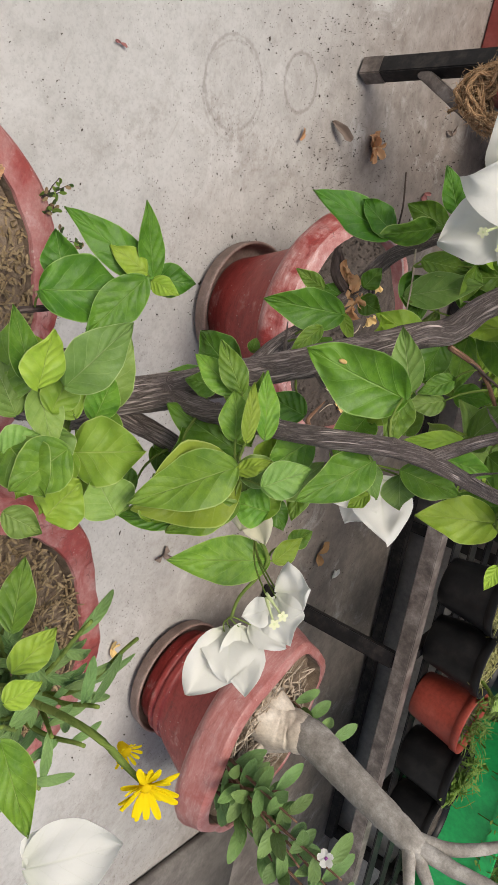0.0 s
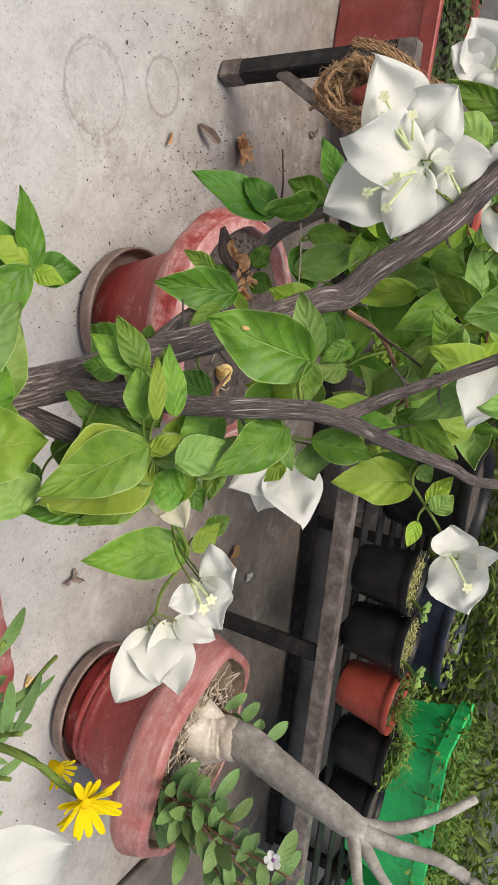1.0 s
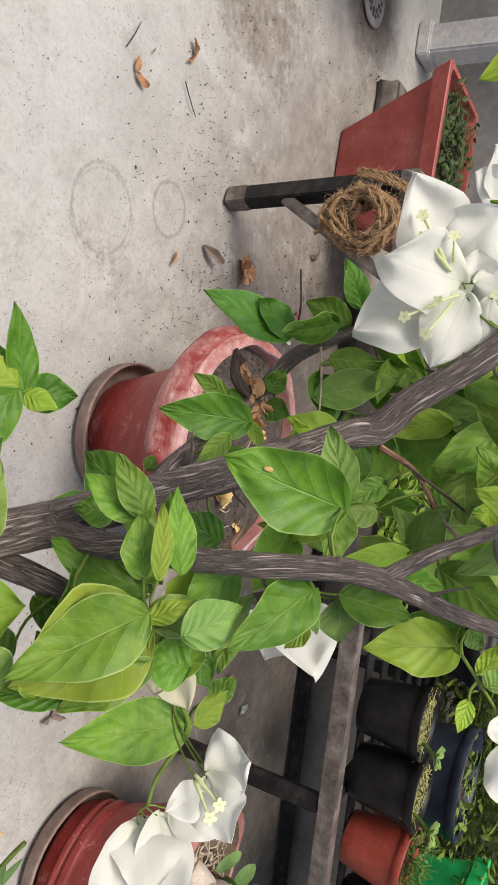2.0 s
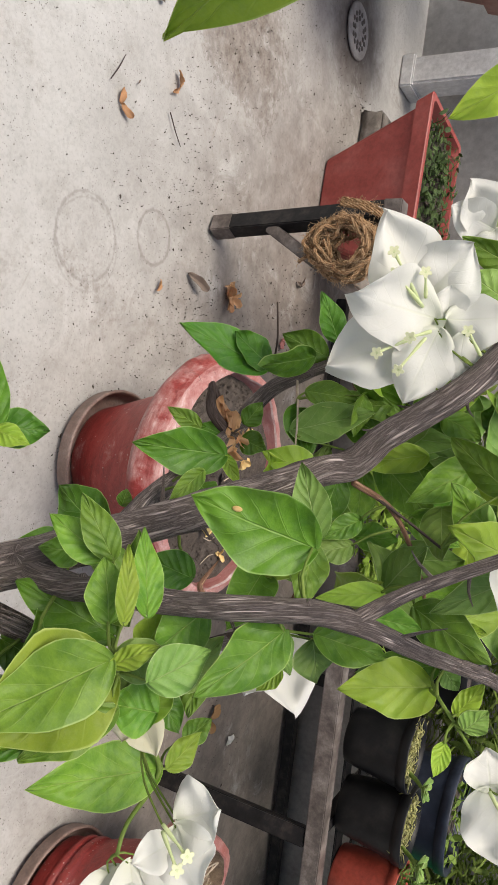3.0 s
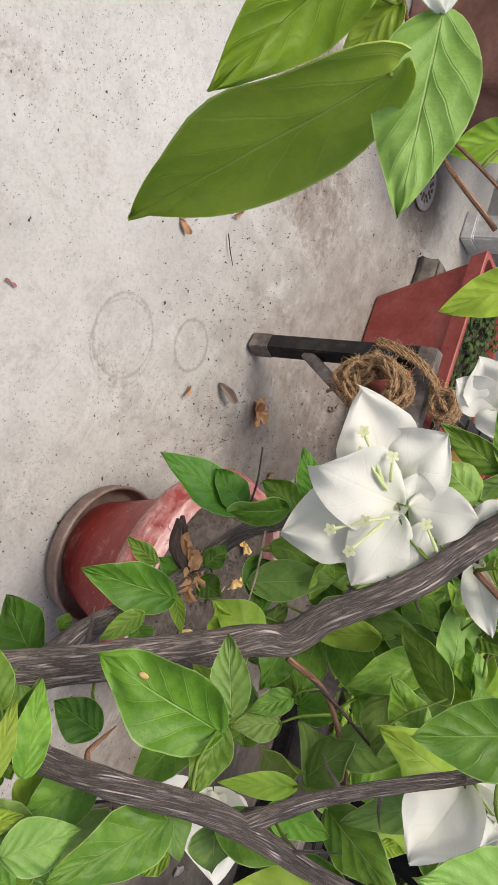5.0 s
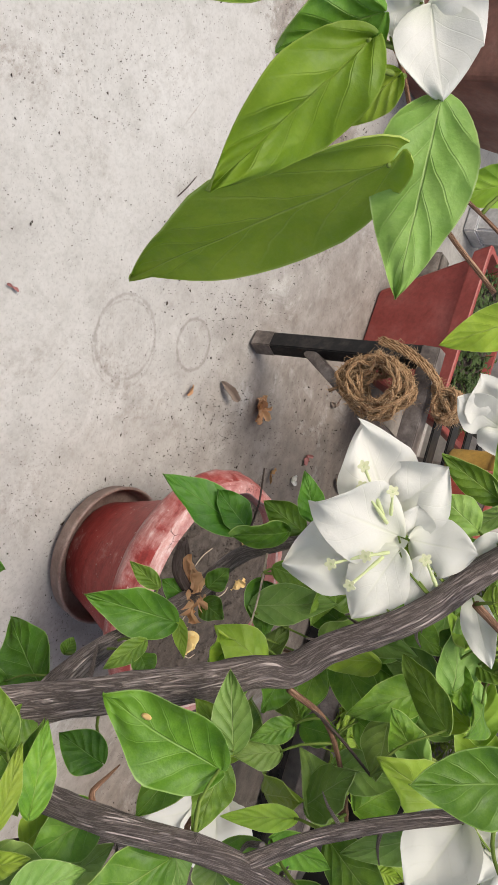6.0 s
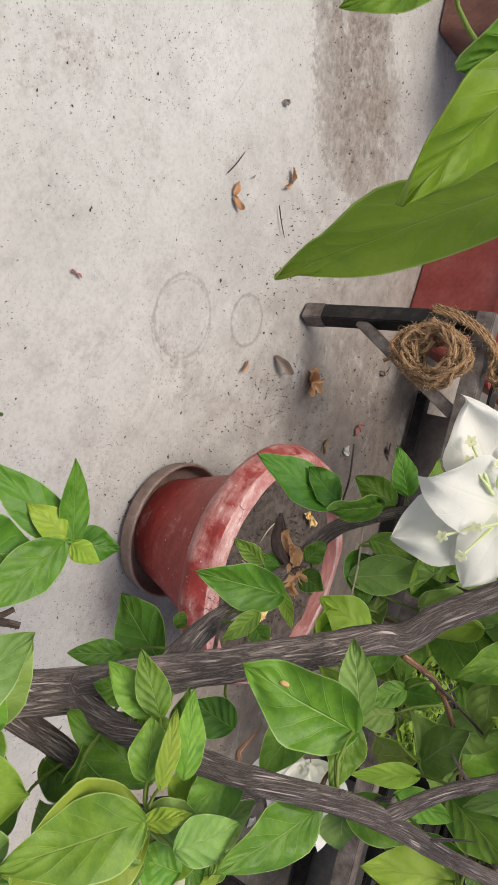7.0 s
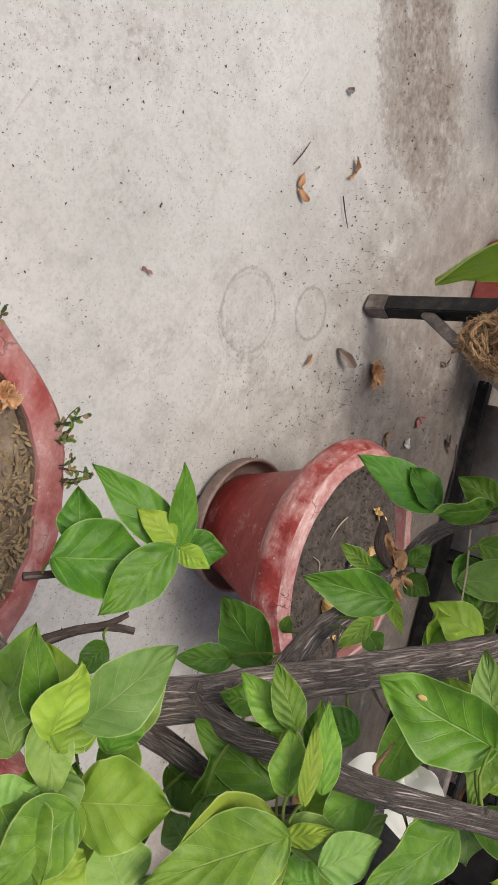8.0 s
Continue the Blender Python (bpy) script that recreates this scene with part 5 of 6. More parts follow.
def stalk(bm, base, r=0.0008):
    """A stalk from a leaf's foot to the nearest wood."""
    near, rr = min(NODES, key=lambda w: (w[0] - base).length)
    d = near - base
    if d.length < 0.09:
        mid = (near + base) / 2 + Vector((0, 0, -0.12 * d.length))
        return tube([(*near, r * 1.5), (*mid, r * 1.2), (*base, r)], 0.008, 6, bm=bm)
    return None


def set_leaves(rows):
    for bx, by, bz, tx, ty, tz, w, k in rows:
        a, b = Vector((bx, by, bz)), Vector((tx, ty, tz))
        face = (CAMERA_SIDE - (a + b) / 2).normalized() * 0.8 + Vector((0, 0, 0.2)) + Vector([rnd.uniform(-0.36, 0.36) for _ in range(3)])
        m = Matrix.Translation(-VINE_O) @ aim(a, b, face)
        L = (b - a).length * 1.04
        calm = 0.15 if L > 0.1 else 1.0
        bm = blade(L, w * 1.06, rnd.uniform(0.03, 0.22), calm * rnd.uniform(-0.02, 0.14), rnd.uniform(0.10, 0.24), rnd.uniform(0, 40), (rnd.uniform(0.36, 0.44), rnd.uniform(0.50, 0.58), rnd.uniform(0.04, 0.16)), 20, 10, twist=calm * rnd.uniform(-0.25, 0.25))
        ob = part("leaf", bm, LEAF[k], vine)
        ob.matrix_basis = m
        st = bmesh.new()
        if stalk(st, a - VINE_O):
            stem = part("leaf_stalk", st, GREEN_STEM, vine)
        else:
            st.free()


def leaf_scar(spot):
    """A small dry white patch on the leaf that lies nearest to a place."""
    spot = Vector(spot) - VINE_O
    near = [(o, v) for o in vine.children if o.name.startswith("leaf") and "stalk" not in o.name for v in o.data.vertices if (o.matrix_basis @ v.co - spot).length < 0.012]
    o, v = min(near, key=lambda w: (w[0].matrix_basis @ w[1].co - spot).length)
    up = (CAMERA_SIDE - VINE_O - spot).normalized()
    p = o.matrix_basis @ v.co + up * 0.0006
    bm = lathe([(0.0006, -0.0006), (0.0019, -0.0002), (0.0021, 0.0003), (0.0010, 0.0006)], 10, 0.0012, 4.0, scale=400)
    part("scar", bm, STRAW, vine, "dry pale patch").matrix_basis = Matrix.Translation(p) @ up.to_track_quat("Z", "Y").to_matrix().to_4x4() @ Matrix.Diagonal((0.75, 1.35, 1, 1))


for rows in (LEAVES_A, LEAVES_B, LEAVES_C, LEAVES_D, LEAVES_E, LEAVES_F, LEAVES_G, LEAVES_H, LEAVES_I, LEAVES_J, LEAVES_K, LEAVES_L, LEAVES_M, LEAVES_N):
    set_leaves(rows)
leaf_scar((-0.037, 0.445, 0.772))


# denser foliage deeper in the bush
# places kept free of leaves to fit the camera's view through the bush
GAPS = [Vector(p) for p in ((-0.054, 0.684, 0.758), (-0.083, 0.688, 0.771), (-0.021, 0.676, 0.739), (-0.114, 0.695, 0.800), (-0.07, 0.686, 0.765), (-0.145, 0.657, 0.639), (-0.186, 0.647, 0.681), (-0.21, 0.711, 0.64), (-0.22, 0.673, 0.706), (-0.157, 0.691, 0.659), (-0.236, 0.742, 0.667))]
for i in range(100):
    c = Vector((rnd.uniform(-0.25, -0.02), rnd.uniform(0.60, 0.76), rnd.uniform(0.70, 0.90)))
    if min((c - g).length for g in GAPS) < 0.05:
        continue
    d = Vector((rnd.gauss(0, 1), rnd.gauss(-0.3, 0.7), rnd.gauss(0, 1))).normalized()
    L, w = rnd.uniform(0.045, 0.07), rnd.uniform(0.026, 0.038)
    ob = part("leaf", blade(L, w, rnd.uniform(0.08, 0.28), rnd.uniform(0.03, 0.16), 0.22, rnd.uniform(0, 40), (0.40, 0.54, 0.10), 16, 8, twist=rnd.uniform(-0.3, 0.3)), LEAF[rnd.choice("mmggyy")], vine)
    ob.matrix_basis = Matrix.Translation(-VINE_O) @ aim(c, c + d, (CAMERA_SIDE - c).normalized() + Vector([rnd.uniform(-0.5, 0.5) for _ in range(3)]))
    if i % 10 == 0:
        near = min(NODES, key=lambda q: (q[0] - (c - VINE_O)).length)[0]
        part("branch", tube([(*near, 0.0026), (*((near + c - VINE_O) / 2 + Vector((0, 0.01, -0.01))), 0.002), (*(c - VINE_O), 0.0012)], 0.01, 6), TWIG, vine)


def floret(base, d, size=0.016):
    """A thin cream tube that opens into a little five-lobed star."""
    bm = bmesh.new()
    d = Vector(d).normalized()
    e = base + d * size
    tube([(*base, 0.0011), (*(base + d * size * 0.25), 0.0013), (*(base + d * size * 0.6), 0.0008), (*e, 0.0012)], 0.003, 8, bm=bm)
    f = (d * 0.5 + (CAMERA_SIDE - VINE_O - e).normalized()).normalized()
    s = f.orthogonal().normalized()
    t = f.cross(s)
    for i in range(5):
        a = 2 * math.pi * i / 5
        out = s * math.cos(a) + t * math.sin(a)
        blade(0.0042, 0.0028, 0.1, 0.1, 0.05, i, (0.5, 0.45), 4, 2, 0.0003, bm, aim(e, e + out + f * 0.15, f))
    return bm


FLORET = petal("cream_floret", (0.86, 0.88, 0.62), (0.56, 0.68, 0.28), 0.3)


def set_bracts(rows):
    for bx, by, bz, tx, ty, tz, w, k in rows:
        a, b = Vector((bx, by, bz)), Vector((tx, ty, tz))
        face = (CAMERA_SIDE - (a + b) / 2).normalized() + Vector([rnd.uniform(-0.3, 0.3) for _ in range(3)])
        bm = blade((b - a).length * 1.08, w * 1.16, rnd.uniform(0.03, 0.24), rnd.uniform(-0.12, 0.12), rnd.uniform(0.14, 0.28), rnd.uniform(0, 40), (rnd.uniform(0.42, 0.50), rnd.uniform(0.48, 0.56), rnd.uniform(0.0, 0.08)), 18, 12, 0.0003, twist=rnd.uniform(-0.25, 0.25), cup=rnd.uniform(-0.5, 0.5))
        ob = part("bract", bm, BRACT if k == "w" else CREAM, vine, "" if k == "w" else "withered cream bract")
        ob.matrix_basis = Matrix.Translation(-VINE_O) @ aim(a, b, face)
        st = bmesh.new()
        if stalk(st, a - VINE_O, 0.0006):
            part("flower_stalk", st, GREEN_STEM, vine)
        else:
            st.free()


for rows in (BRACTS_P, BRACTS_Q, BRACTS_R, BRACTS_S):
    set_bracts(rows)
for base, tip in FLORETS:
    part("floret", floret(Vector(base) - VINE_O, Vector(tip) - Vector(base), (Vector(tip) - Vector(base)).length), FLORET, vine)


def withered_flower(a, b, seed):
    """A dried flower that hangs from a: a dark husk, then crumpled rust-brown bracts that thin out to b."""
    r = random.Random(seed)
    a, b = Vector(a) - VINE_O, Vector(b) - VINE_O
    d = b - a
    part("dead_husk", tube([(*a, 0.002), (*(a + d * 0.18), 0.0026), (*(a + d * 0.38), 0.0022), (*(a + d * 0.5), 0.0012)], 0.003, 10, 0.4, seed), DARK_TWIG, vine, "dark dried husk")
    bm = bmesh.new()
    for i in range(26):
        k = r.uniform(0.3, 1.0)
        p = a + d * k + Vector([r.gauss(0, 0.0035) for _ in range(3)])
        way = d.normalized() + Vector([r.gauss(0, 0.30) for _ in range(3)])
        size = r.uniform(0.014, 0.025) * (1.15 - 0.4 * k)
        blade(size, size * r.uniform(0.25, 0.6), r.uniform(0.3, 1.0), r.uniform(-0.5, 0.5), 0.9, r.uniform(0, 50), (0.5, 0.35), 8, 6, 0.0002, bm, aim(p, p + way, Vector([r.gauss(0, 1) for _ in range(3)])), r.uniform(-1.4, 1.4), 1.2)
    return part("dead_flower", bm, DEAD, vine, "crumpled rust-brown flower")


withered_flower((-0.169, 0.590, 0.636), (-0.127, 0.603, 0.664), 3)


# ---- the desert rose ----
rose = tagged(thing("desert_rose", (P2[0] + 0.014, P2[1] + 0.036, 0.282)), "desert rose with pale swollen stem and exposed roots", "plant")
RO = Vector(rose.location)


def rel(pts, o):
    return [(q[0] - o.x, q[1] - o.y, q[2] - o.z, q[3]) for q in pts]


def rooted(pts):
    """The stem's line settled into the soil: most at the foot, not at all at the crown."""
    k = [max(0.0, min(1.0, 1 - (q[2] - 0.30) / 0.35)) for q in pts]
    return rel([(q[0] + 0.012 * w, q[1] + 0.044 * w, q[2] - 0.052 * w, q[3]) for q, w in zip(pts, k)], RO)


part("swollen_stem", tube(rooted([(0.560, 1.515, 0.378, 0.028), (0.552, 1.517, 0.395, 0.038), (0.543, 1.515, 0.45, 0.040), (0.564, 1.509, 0.55, 0.034), (0.583, 1.503, 0.64, 0.029), (0.594, 1.501, 0.70, 0.024), (0.597, 1.500, 0.722, 0.013)]), 0.008, 28, 0.05, 2.0), CAUDEX, rose, "grey swollen stem")
part("swollen_root", tube(rooted([(0.552, 1.440, 0.315, 0.038), (0.553, 1.468, 0.345, 0.045), (0.556, 1.498, 0.375, 0.048), (0.549, 1.514, 0.405, 0.046), (0.546, 1.515, 0.432, 0.042), (0.544, 1.515, 0.458, 0.026)]), 0.006, 24, 0.10, 9.0), CAUDEX_BASE, rose, "smooth cream root base")
part("swollen_root", tube(rooted([(0.478, 1.470, 0.315, 0.024), (0.510, 1.490, 0.355, 0.028), (0.545, 1.512, 0.40, 0.028)]), 0.006, 18, 0.10, 4.0), CAUDEX_BASE, rose, "smooth cream root base")
part("swollen_root", tube(rooted([(0.640, 1.55, 0.312, 0.028), (0.600, 1.535, 0.355, 0.034), (0.562, 1.520, 0.40, 0.034)]), 0.006, 18, 0.10, 6.0), CAUDEX_BASE, rose, "smooth cream root base")
for pts in ([(0.590, 1.502, 0.68, 0.016), (0.575, 1.53, 0.755, 0.013), (0.535, 1.562, 0.82, 0.010), (0.480, 1.60, 0.88, 0.008)],
            [(0.594, 1.501, 0.69, 0.020), (0.594, 1.506, 0.772, 0.0145), (0.587, 1.52, 0.863, 0.012), (0.615, 1.53, 0.96, 0.010)],
            [(0.596, 1.500, 0.69, 0.016), (0.632, 1.470, 0.715, 0.011), (0.672, 1.445, 0.745, 0.0095), (0.70, 1.42, 0.80, 0.008)],
            [(0.598, 1.498, 0.70, 0.015), (0.640, 1.48, 0.76, 0.010), (0.68, 1.47, 0.83, 0.009)]):
    part("limb", tube(rel(pts, RO), 0.008, 14, 0.12, pts[0][0] * 90), CAUDEX, rose)
r2 = random.Random(7)


def on_soil(pts):
    """Places lowered or raised to the leaning pot's soil."""
    return [(q[0], q[1], q[2] - math.tan(LEAN) * (0.35 * (q[0] - RO.x) + 0.94 * (q[1] - RO.y)), q[3]) for q in pts]


for i in range(5):
    a = 2.2 + i * 0.75
    c = Vector((0.610, 1.580, 0.274))
    pts = [(*(c + Vector((0.03 * math.cos(a), 0.03 * math.sin(a), 0.03))), 0.026), (*(c + Vector((0.075 * math.cos(a), 0.075 * math.sin(a), 0.015))), 0.019), (*(c + Vector((0.13 * math.cos(a + 0.2), 0.13 * math.sin(a + 0.2), -0.012))), 0.009)]
    part("thick_root", tube(rel(on_soil([(*q[:3], q[3] * 0.5) for q in pts]), RO), 0.008, 12, 0.12, i * 7.0), CAUDEX_BASE, rose)
for i in range(130):
    a, q = r2.uniform(0, 6.28), r2.uniform(0.04, 0.13)
    c = Vector((P2[0] + 0.014, P2[1] + 0.036, 0.278))
    pts, w = [], r2.uniform(0.0013, 0.0034)
    for k in range(6):
        s = q + k * r2.uniform(0.008, 0.02)
        a += r2.uniform(-0.34, 0.34)
        s = min(s, 0.195)
        pts.append((*(c + Vector((s * math.cos(a), s * math.sin(a), 0.010 + r2.uniform(-0.006, 0.022)))), w * (1 - k * 0.1)))
    part("root", tube(rel(on_soil(pts), RO), 0.01, 7, 0.1, i), ROOT, rose)


def leafy_stem(name, o, pts, n, length, width, key, label, category, seed, spread=1.0, shape=(0.75, 0.5), stem=TWIG, flower=None):
    """A slender stem set with leaves; pts are in world places."""
    t = tagged(thing(name, o), label, category)
    O, r = Vector(o), random.Random(seed)
    part("stem", tube(rel(pts, O), 0.01, 8, 0.05, seed), stem, t)
    line = spline(rel(pts, O), 0.006)
    for i in range(n):
        q = line[int((0.15 + 0.85 * i / n) * (len(line) - 1))]
        p = Vector(q[:3])
        a = i * 2.4 + r.uniform(-0.4, 0.4)
        d = Vector((math.cos(a) * spread, math.sin(a) * spread, r.uniform(0.1, 0.9)))
        L = length * r.uniform(0.6, 1.1)
        bm = blade(L, width * r.uniform(0.8, 1.1), 0.15, r.uniform(0.05, 0.3), 0.1, r.uniform(0, 30), shape, 8, 4)
        part("leaf", bm, LEAF[key], t).matrix_basis = aim(p, p + d, Vector((-0.3, -0.9, 0.5)))
    return t


peri = []
for i, (tx, ty, tz) in enumerate(((0.64, 1.37, 0.52), (0.70, 1.36, 0.56), (0.72, 1.40, 0.63), (0.67, 1.36, 0.64), (0.78, 1.40, 0.60), (0.62, 1.40, 0.46), (0.75, 1.38, 0.68), (0.56, 1.62, 0.45))):
    bx, by = (0.64 + 0.012 * i, 1.43) if i < 7 else (0.52, 1.62)
    peri.append(leafy_stem("periwinkle", (bx, by, 0.288), [(bx, by, 0.278, 0.0035), ((bx + tx) / 2, (by + ty) / 2 - 0.01, (0.32 + tz) / 2, 0.003), (tx, ty, tz, 0.002)], 10, 0.084, 0.028, "s", "leafy periwinkle shoot growing in the desert rose pot", "plant", 20 + i, shape=(0.7, 0.65)))
fl = tagged(thing("periwinkle_flower", (0.655, 1.36, 0.60)), "small white and mauve flower among the leaves", "flower")
bm = bmesh.new()
for i in range(5):
    a = i * 1.2566
    blade(0.018, 0.014, 0.1, 0.1, 0.1, i, (0.6, 0.35), 5, 4, 0.0003, bm, aim(Vector((0, 0, 0)), Vector((math.cos(a), -0.4, math.sin(a))), Vector((0, -1, 0.3))))
part("petals", bm, BRACT, fl)
part("throat", tube([(0, 0.02, -0.02, 0.002), (0, 0.008, -0.004, 0.003), (0, -0.002, 0.001, 0.004)], 0.004, 8), MAUVE, fl)


# ---- the yellow daisies ----
def daisy_plant():
    o = Vector((P3[0] - 0.06, P3[1] + 0.02, 0.262))
    t = tagged(thing("daisy_plant", o), "yellow-flowered daisy with long grey-green leaves", "plant")
    r = random.Random(31)
    for i in range(16):
        a = r.uniform(0, 6.28)
        tip = Vector((0.36, 0.60, 0.50)) + Vector((r.uniform(-0.13, 0.12), r.uniform(-0.10, 0.06), r.uniform(-0.16, 0.08)))
        if i == 0:
            tip = Vector((0.281, 0.471, 0.737))
        foot = o + Vector((0.05 * math.cos(a), 0.05 * math.sin(a), 0))
        mid = (foot + tip) / 2 + Vector((0.03, 0.02, 0.04))
        if i == 0:
            mid = Vector((0.279, 0.466, 0.655))
        pts = rel([(*foot, 0.004), (*mid, 0.0032), (*tip, 0.0022)], o)
        part("stem", tube(pts, 0.01, 8, 0.05, i), GREEN_STEM, t)
        line = spline(pts, 0.008)
        for k in range(9 if i else 4):
            q = Vector(line[int((0.3 + 0.7 * k / 9) * (len(line) - 1))][:3])
            d = Vector((r.gauss(0, 1), r.gauss(0, 1), r.uniform(-0.1, 0.8)))
            part("leaf", blade(r.uniform(0.04, 0.07), r.uniform(0.010, 0.014), 0.25, r.uniform(0.1, 0.4), 0.1, r.uniform(0, 30), (0.5, 0.6), 9, 4), LEAF["s"], t).matrix_basis = aim(q, q + d, Vector((0, -0.6, 1)))
    for c, face, s, n in ((Vector((0.282, 0.471, 0.743)), Vector((0.34, -0.30, 0.80)), 0.0205, 22), (Vector((0.283, 0.492, 0.701)), Vector((0.1, -0.2, 0.95)), 0.010, 12)):
        face.normalize()
        side = face.orthogonal().normalized()
        other = face.cross(side)
        f = part("flower", lathe([(0.001, -0.010), (0.003, -0.008), (0.0045, -0.002), (0.0045, 0.002), (0.002, 0.004)], 14), YELLOW, t)
        f.matrix_basis = Matrix.Translation(c - o) @ face.to_track_quat("Z", "Y").to_matrix().to_4x4()
        for i in range(n):
            a = 6.283 * i / n + r.uniform(-0.1, 0.1)
            lift = r.uniform(0.1, 0.9) if s > 0.02 else 0.9
            d = Vector((math.cos(a), math.sin(a), lift))
            p = part("petal", blade(s * r.uniform(0.85, 1.1), s * 0.27, 0.15, r.uniform(-0.1, 0.2), 0.1, i, (0.55, 0.35), 7, 4, 0.0003), YELLOW, f)
            p.matrix_basis = aim(Vector((0.004 * math.cos(a), 0.004 * math.sin(a), 0.001)), Vector((0.004 * math.cos(a), 0.004 * math.sin(a), 0.001)) + d, Vector((0, 0, 1)))
    return t


daisy_plant()


# ---- small plants in pots, and green stuff ----
def carpet(name, o, size, height, count, length, width, material, label, seed, turn=0.0, round_edge=False):
    """A dense mass of small leaves on short stems, too many to count."""
    r = random.Random(seed)
    bm = bmesh.new()
    for _ in range(count):
        x, y = r.uniform(-0.5, 0.5) * size[0], r.uniform(-0.5, 0.5) * size[1]
        if round_edge and math.hypot(x / size[0], y / size[1]) > 0.5:
            continue
        lump = 0.55 + 0.45 * noise.noise(Vector((x * 9, y * 9, seed)))
        z = height * lump * r.uniform(0.1, 1.0)
        p = Vector((x, y, z))
        d = Vector((r.gauss(0, 1), r.gauss(0, 1), r.uniform(-0.2, 0.9))).normalized()
        blade(length * r.uniform(0.6, 1.2), width * r.uniform(0.7, 1.2), 0.2, 0.2, 0.1, r.uniform(0, 30), (0.55, 0.55), 3, 2, 0.0003, bm, aim(p, p + d, Vector((0, 0, 1))))
    for _ in range(0 if height > 0.4 else count // 14):
        x, y = r.uniform(-0.5, 0.5) * size[0], r.uniform(-0.5, 0.5) * size[1]
        if round_edge and math.hypot(x / size[0], y / size[1]) > 0.4:
            continue
        tube([(x, y, -0.02, 0.0018), (x + r.uniform(-0.02, 0.02), y, height * 0.4, 0.0015), (x + r.uniform(-0.04, 0.04), y + r.uniform(-0.03, 0.03), height * 0.8, 0.0008)], 0.03, 4, bm=bm)
    ob = part(name, bm, material)
    ob.matrix_basis = pose(*o, 0, 0, turn)
    return tagged(ob, label, "groundcover", kind="stuff")


carpet("herbs", (0.78, 2.52, 0.67), (0.56, 0.36), 0.16, 1500, 0.035, 0.013, HERB, "leafy green herbs filling the green planter", 3, 22)
carpet("herbs", (1.36, 2.76, 0.63), (0.52, 0.36), 0.20, 1500, 0.045, 0.013, HERB, "leafy green herbs filling a green planter", 4, 22)
carpet("succulents", (-1.332, 1.877, 0.30), (0.46, 0.28), 0.07, 620, 0.028, 0.015, SUCCULENT, "low dark succulents in the red planter", 5, 17)
carpet("moss", stand_spot(1.135, 0.105, 0.133), (0.11, 0.11), 0.02, 420, 0.012, 0.006, MOSS, "yellow-green moss on a nursery pot's soil", 6)
carpet("moss", stand_spot(1.30, 0.110, 0.142), (0.115, 0.115), 0.02, 420, 0.012, 0.006, MOSS, "yellow-green moss on a nursery pot's soil", 7)
carpet("seedlings", stand_spot(1.472, 0.120, 0.135), (0.12, 0.12), 0.09, 160, 0.035, 0.007, HERB, "thin seedlings in the red pot", 8)
carpet("seedlings", stand_spot(1.655, 0.135, 0.14), (0.12, 0.12), 0.08, 220, 0.03, 0.011, HERB, "seedlings in a black pot", 9)
carpet("bright_herb", (-0.245, 1.66, 0.455), (0.34, 0.24), 0.12, 700, 0.030, 0.020, LEAF["y"], "pale green celery-like herb leaves on the stand", 12, 22)
carpet("begonia", (0.30, 2.36, 0.62), (0.26, 0.24), 0.09, 70, 0.045, 0.022, HERB, "broad green leaves in the dark tub", 13, 22)
carpet("herbs", (0.62, 2.98, 0.43), (3.4, 0.56), 0.80, 9000, 0.085, 0.020, HERB, "tall dense herbs in front of the wall", 14, 22)
for a, z, s in ((1.16, 0.15, 0.05), (1.33, 0.16, 0.055)):
    p = stand_spot(a, 0.075, z)
    t = tagged(thing("rosette_cutting", p), "small pale succulent rosette leaning out of its pot", "plant")
    part("stem", tube([(0, 0.01, -0.015, 0.005), (0.01, -0.01, 0.015, 0.005), (0.02, -0.03, 0.035, 0.004)], 0.006, 8), GREEN_STEM, t)
    for i in range(11):
        an = i * 2.4
        d = Vector((math.cos(an), math.sin(an), 0.4 + 0.05 * i))
        q = Vector((0.02, -0.03, 0.035))
        part("leaf", blade(s * 0.6, s * 0.24, 0.2, 0.05, 0.05, i, (0.7, 0.4), 6, 4, 0.0008), LEAF["g"], t).matrix_basis = aim(q, q + d, Vector((0, -0.4, 1)))
carpet("dry_weeds", (P4[0], P4[1], 0.283), (0.375, 0.375), 0.024, 6400, 0.010, 0.0036, WEED, "dry brown weeds and litter on the pot's soil", 15, 0, True)
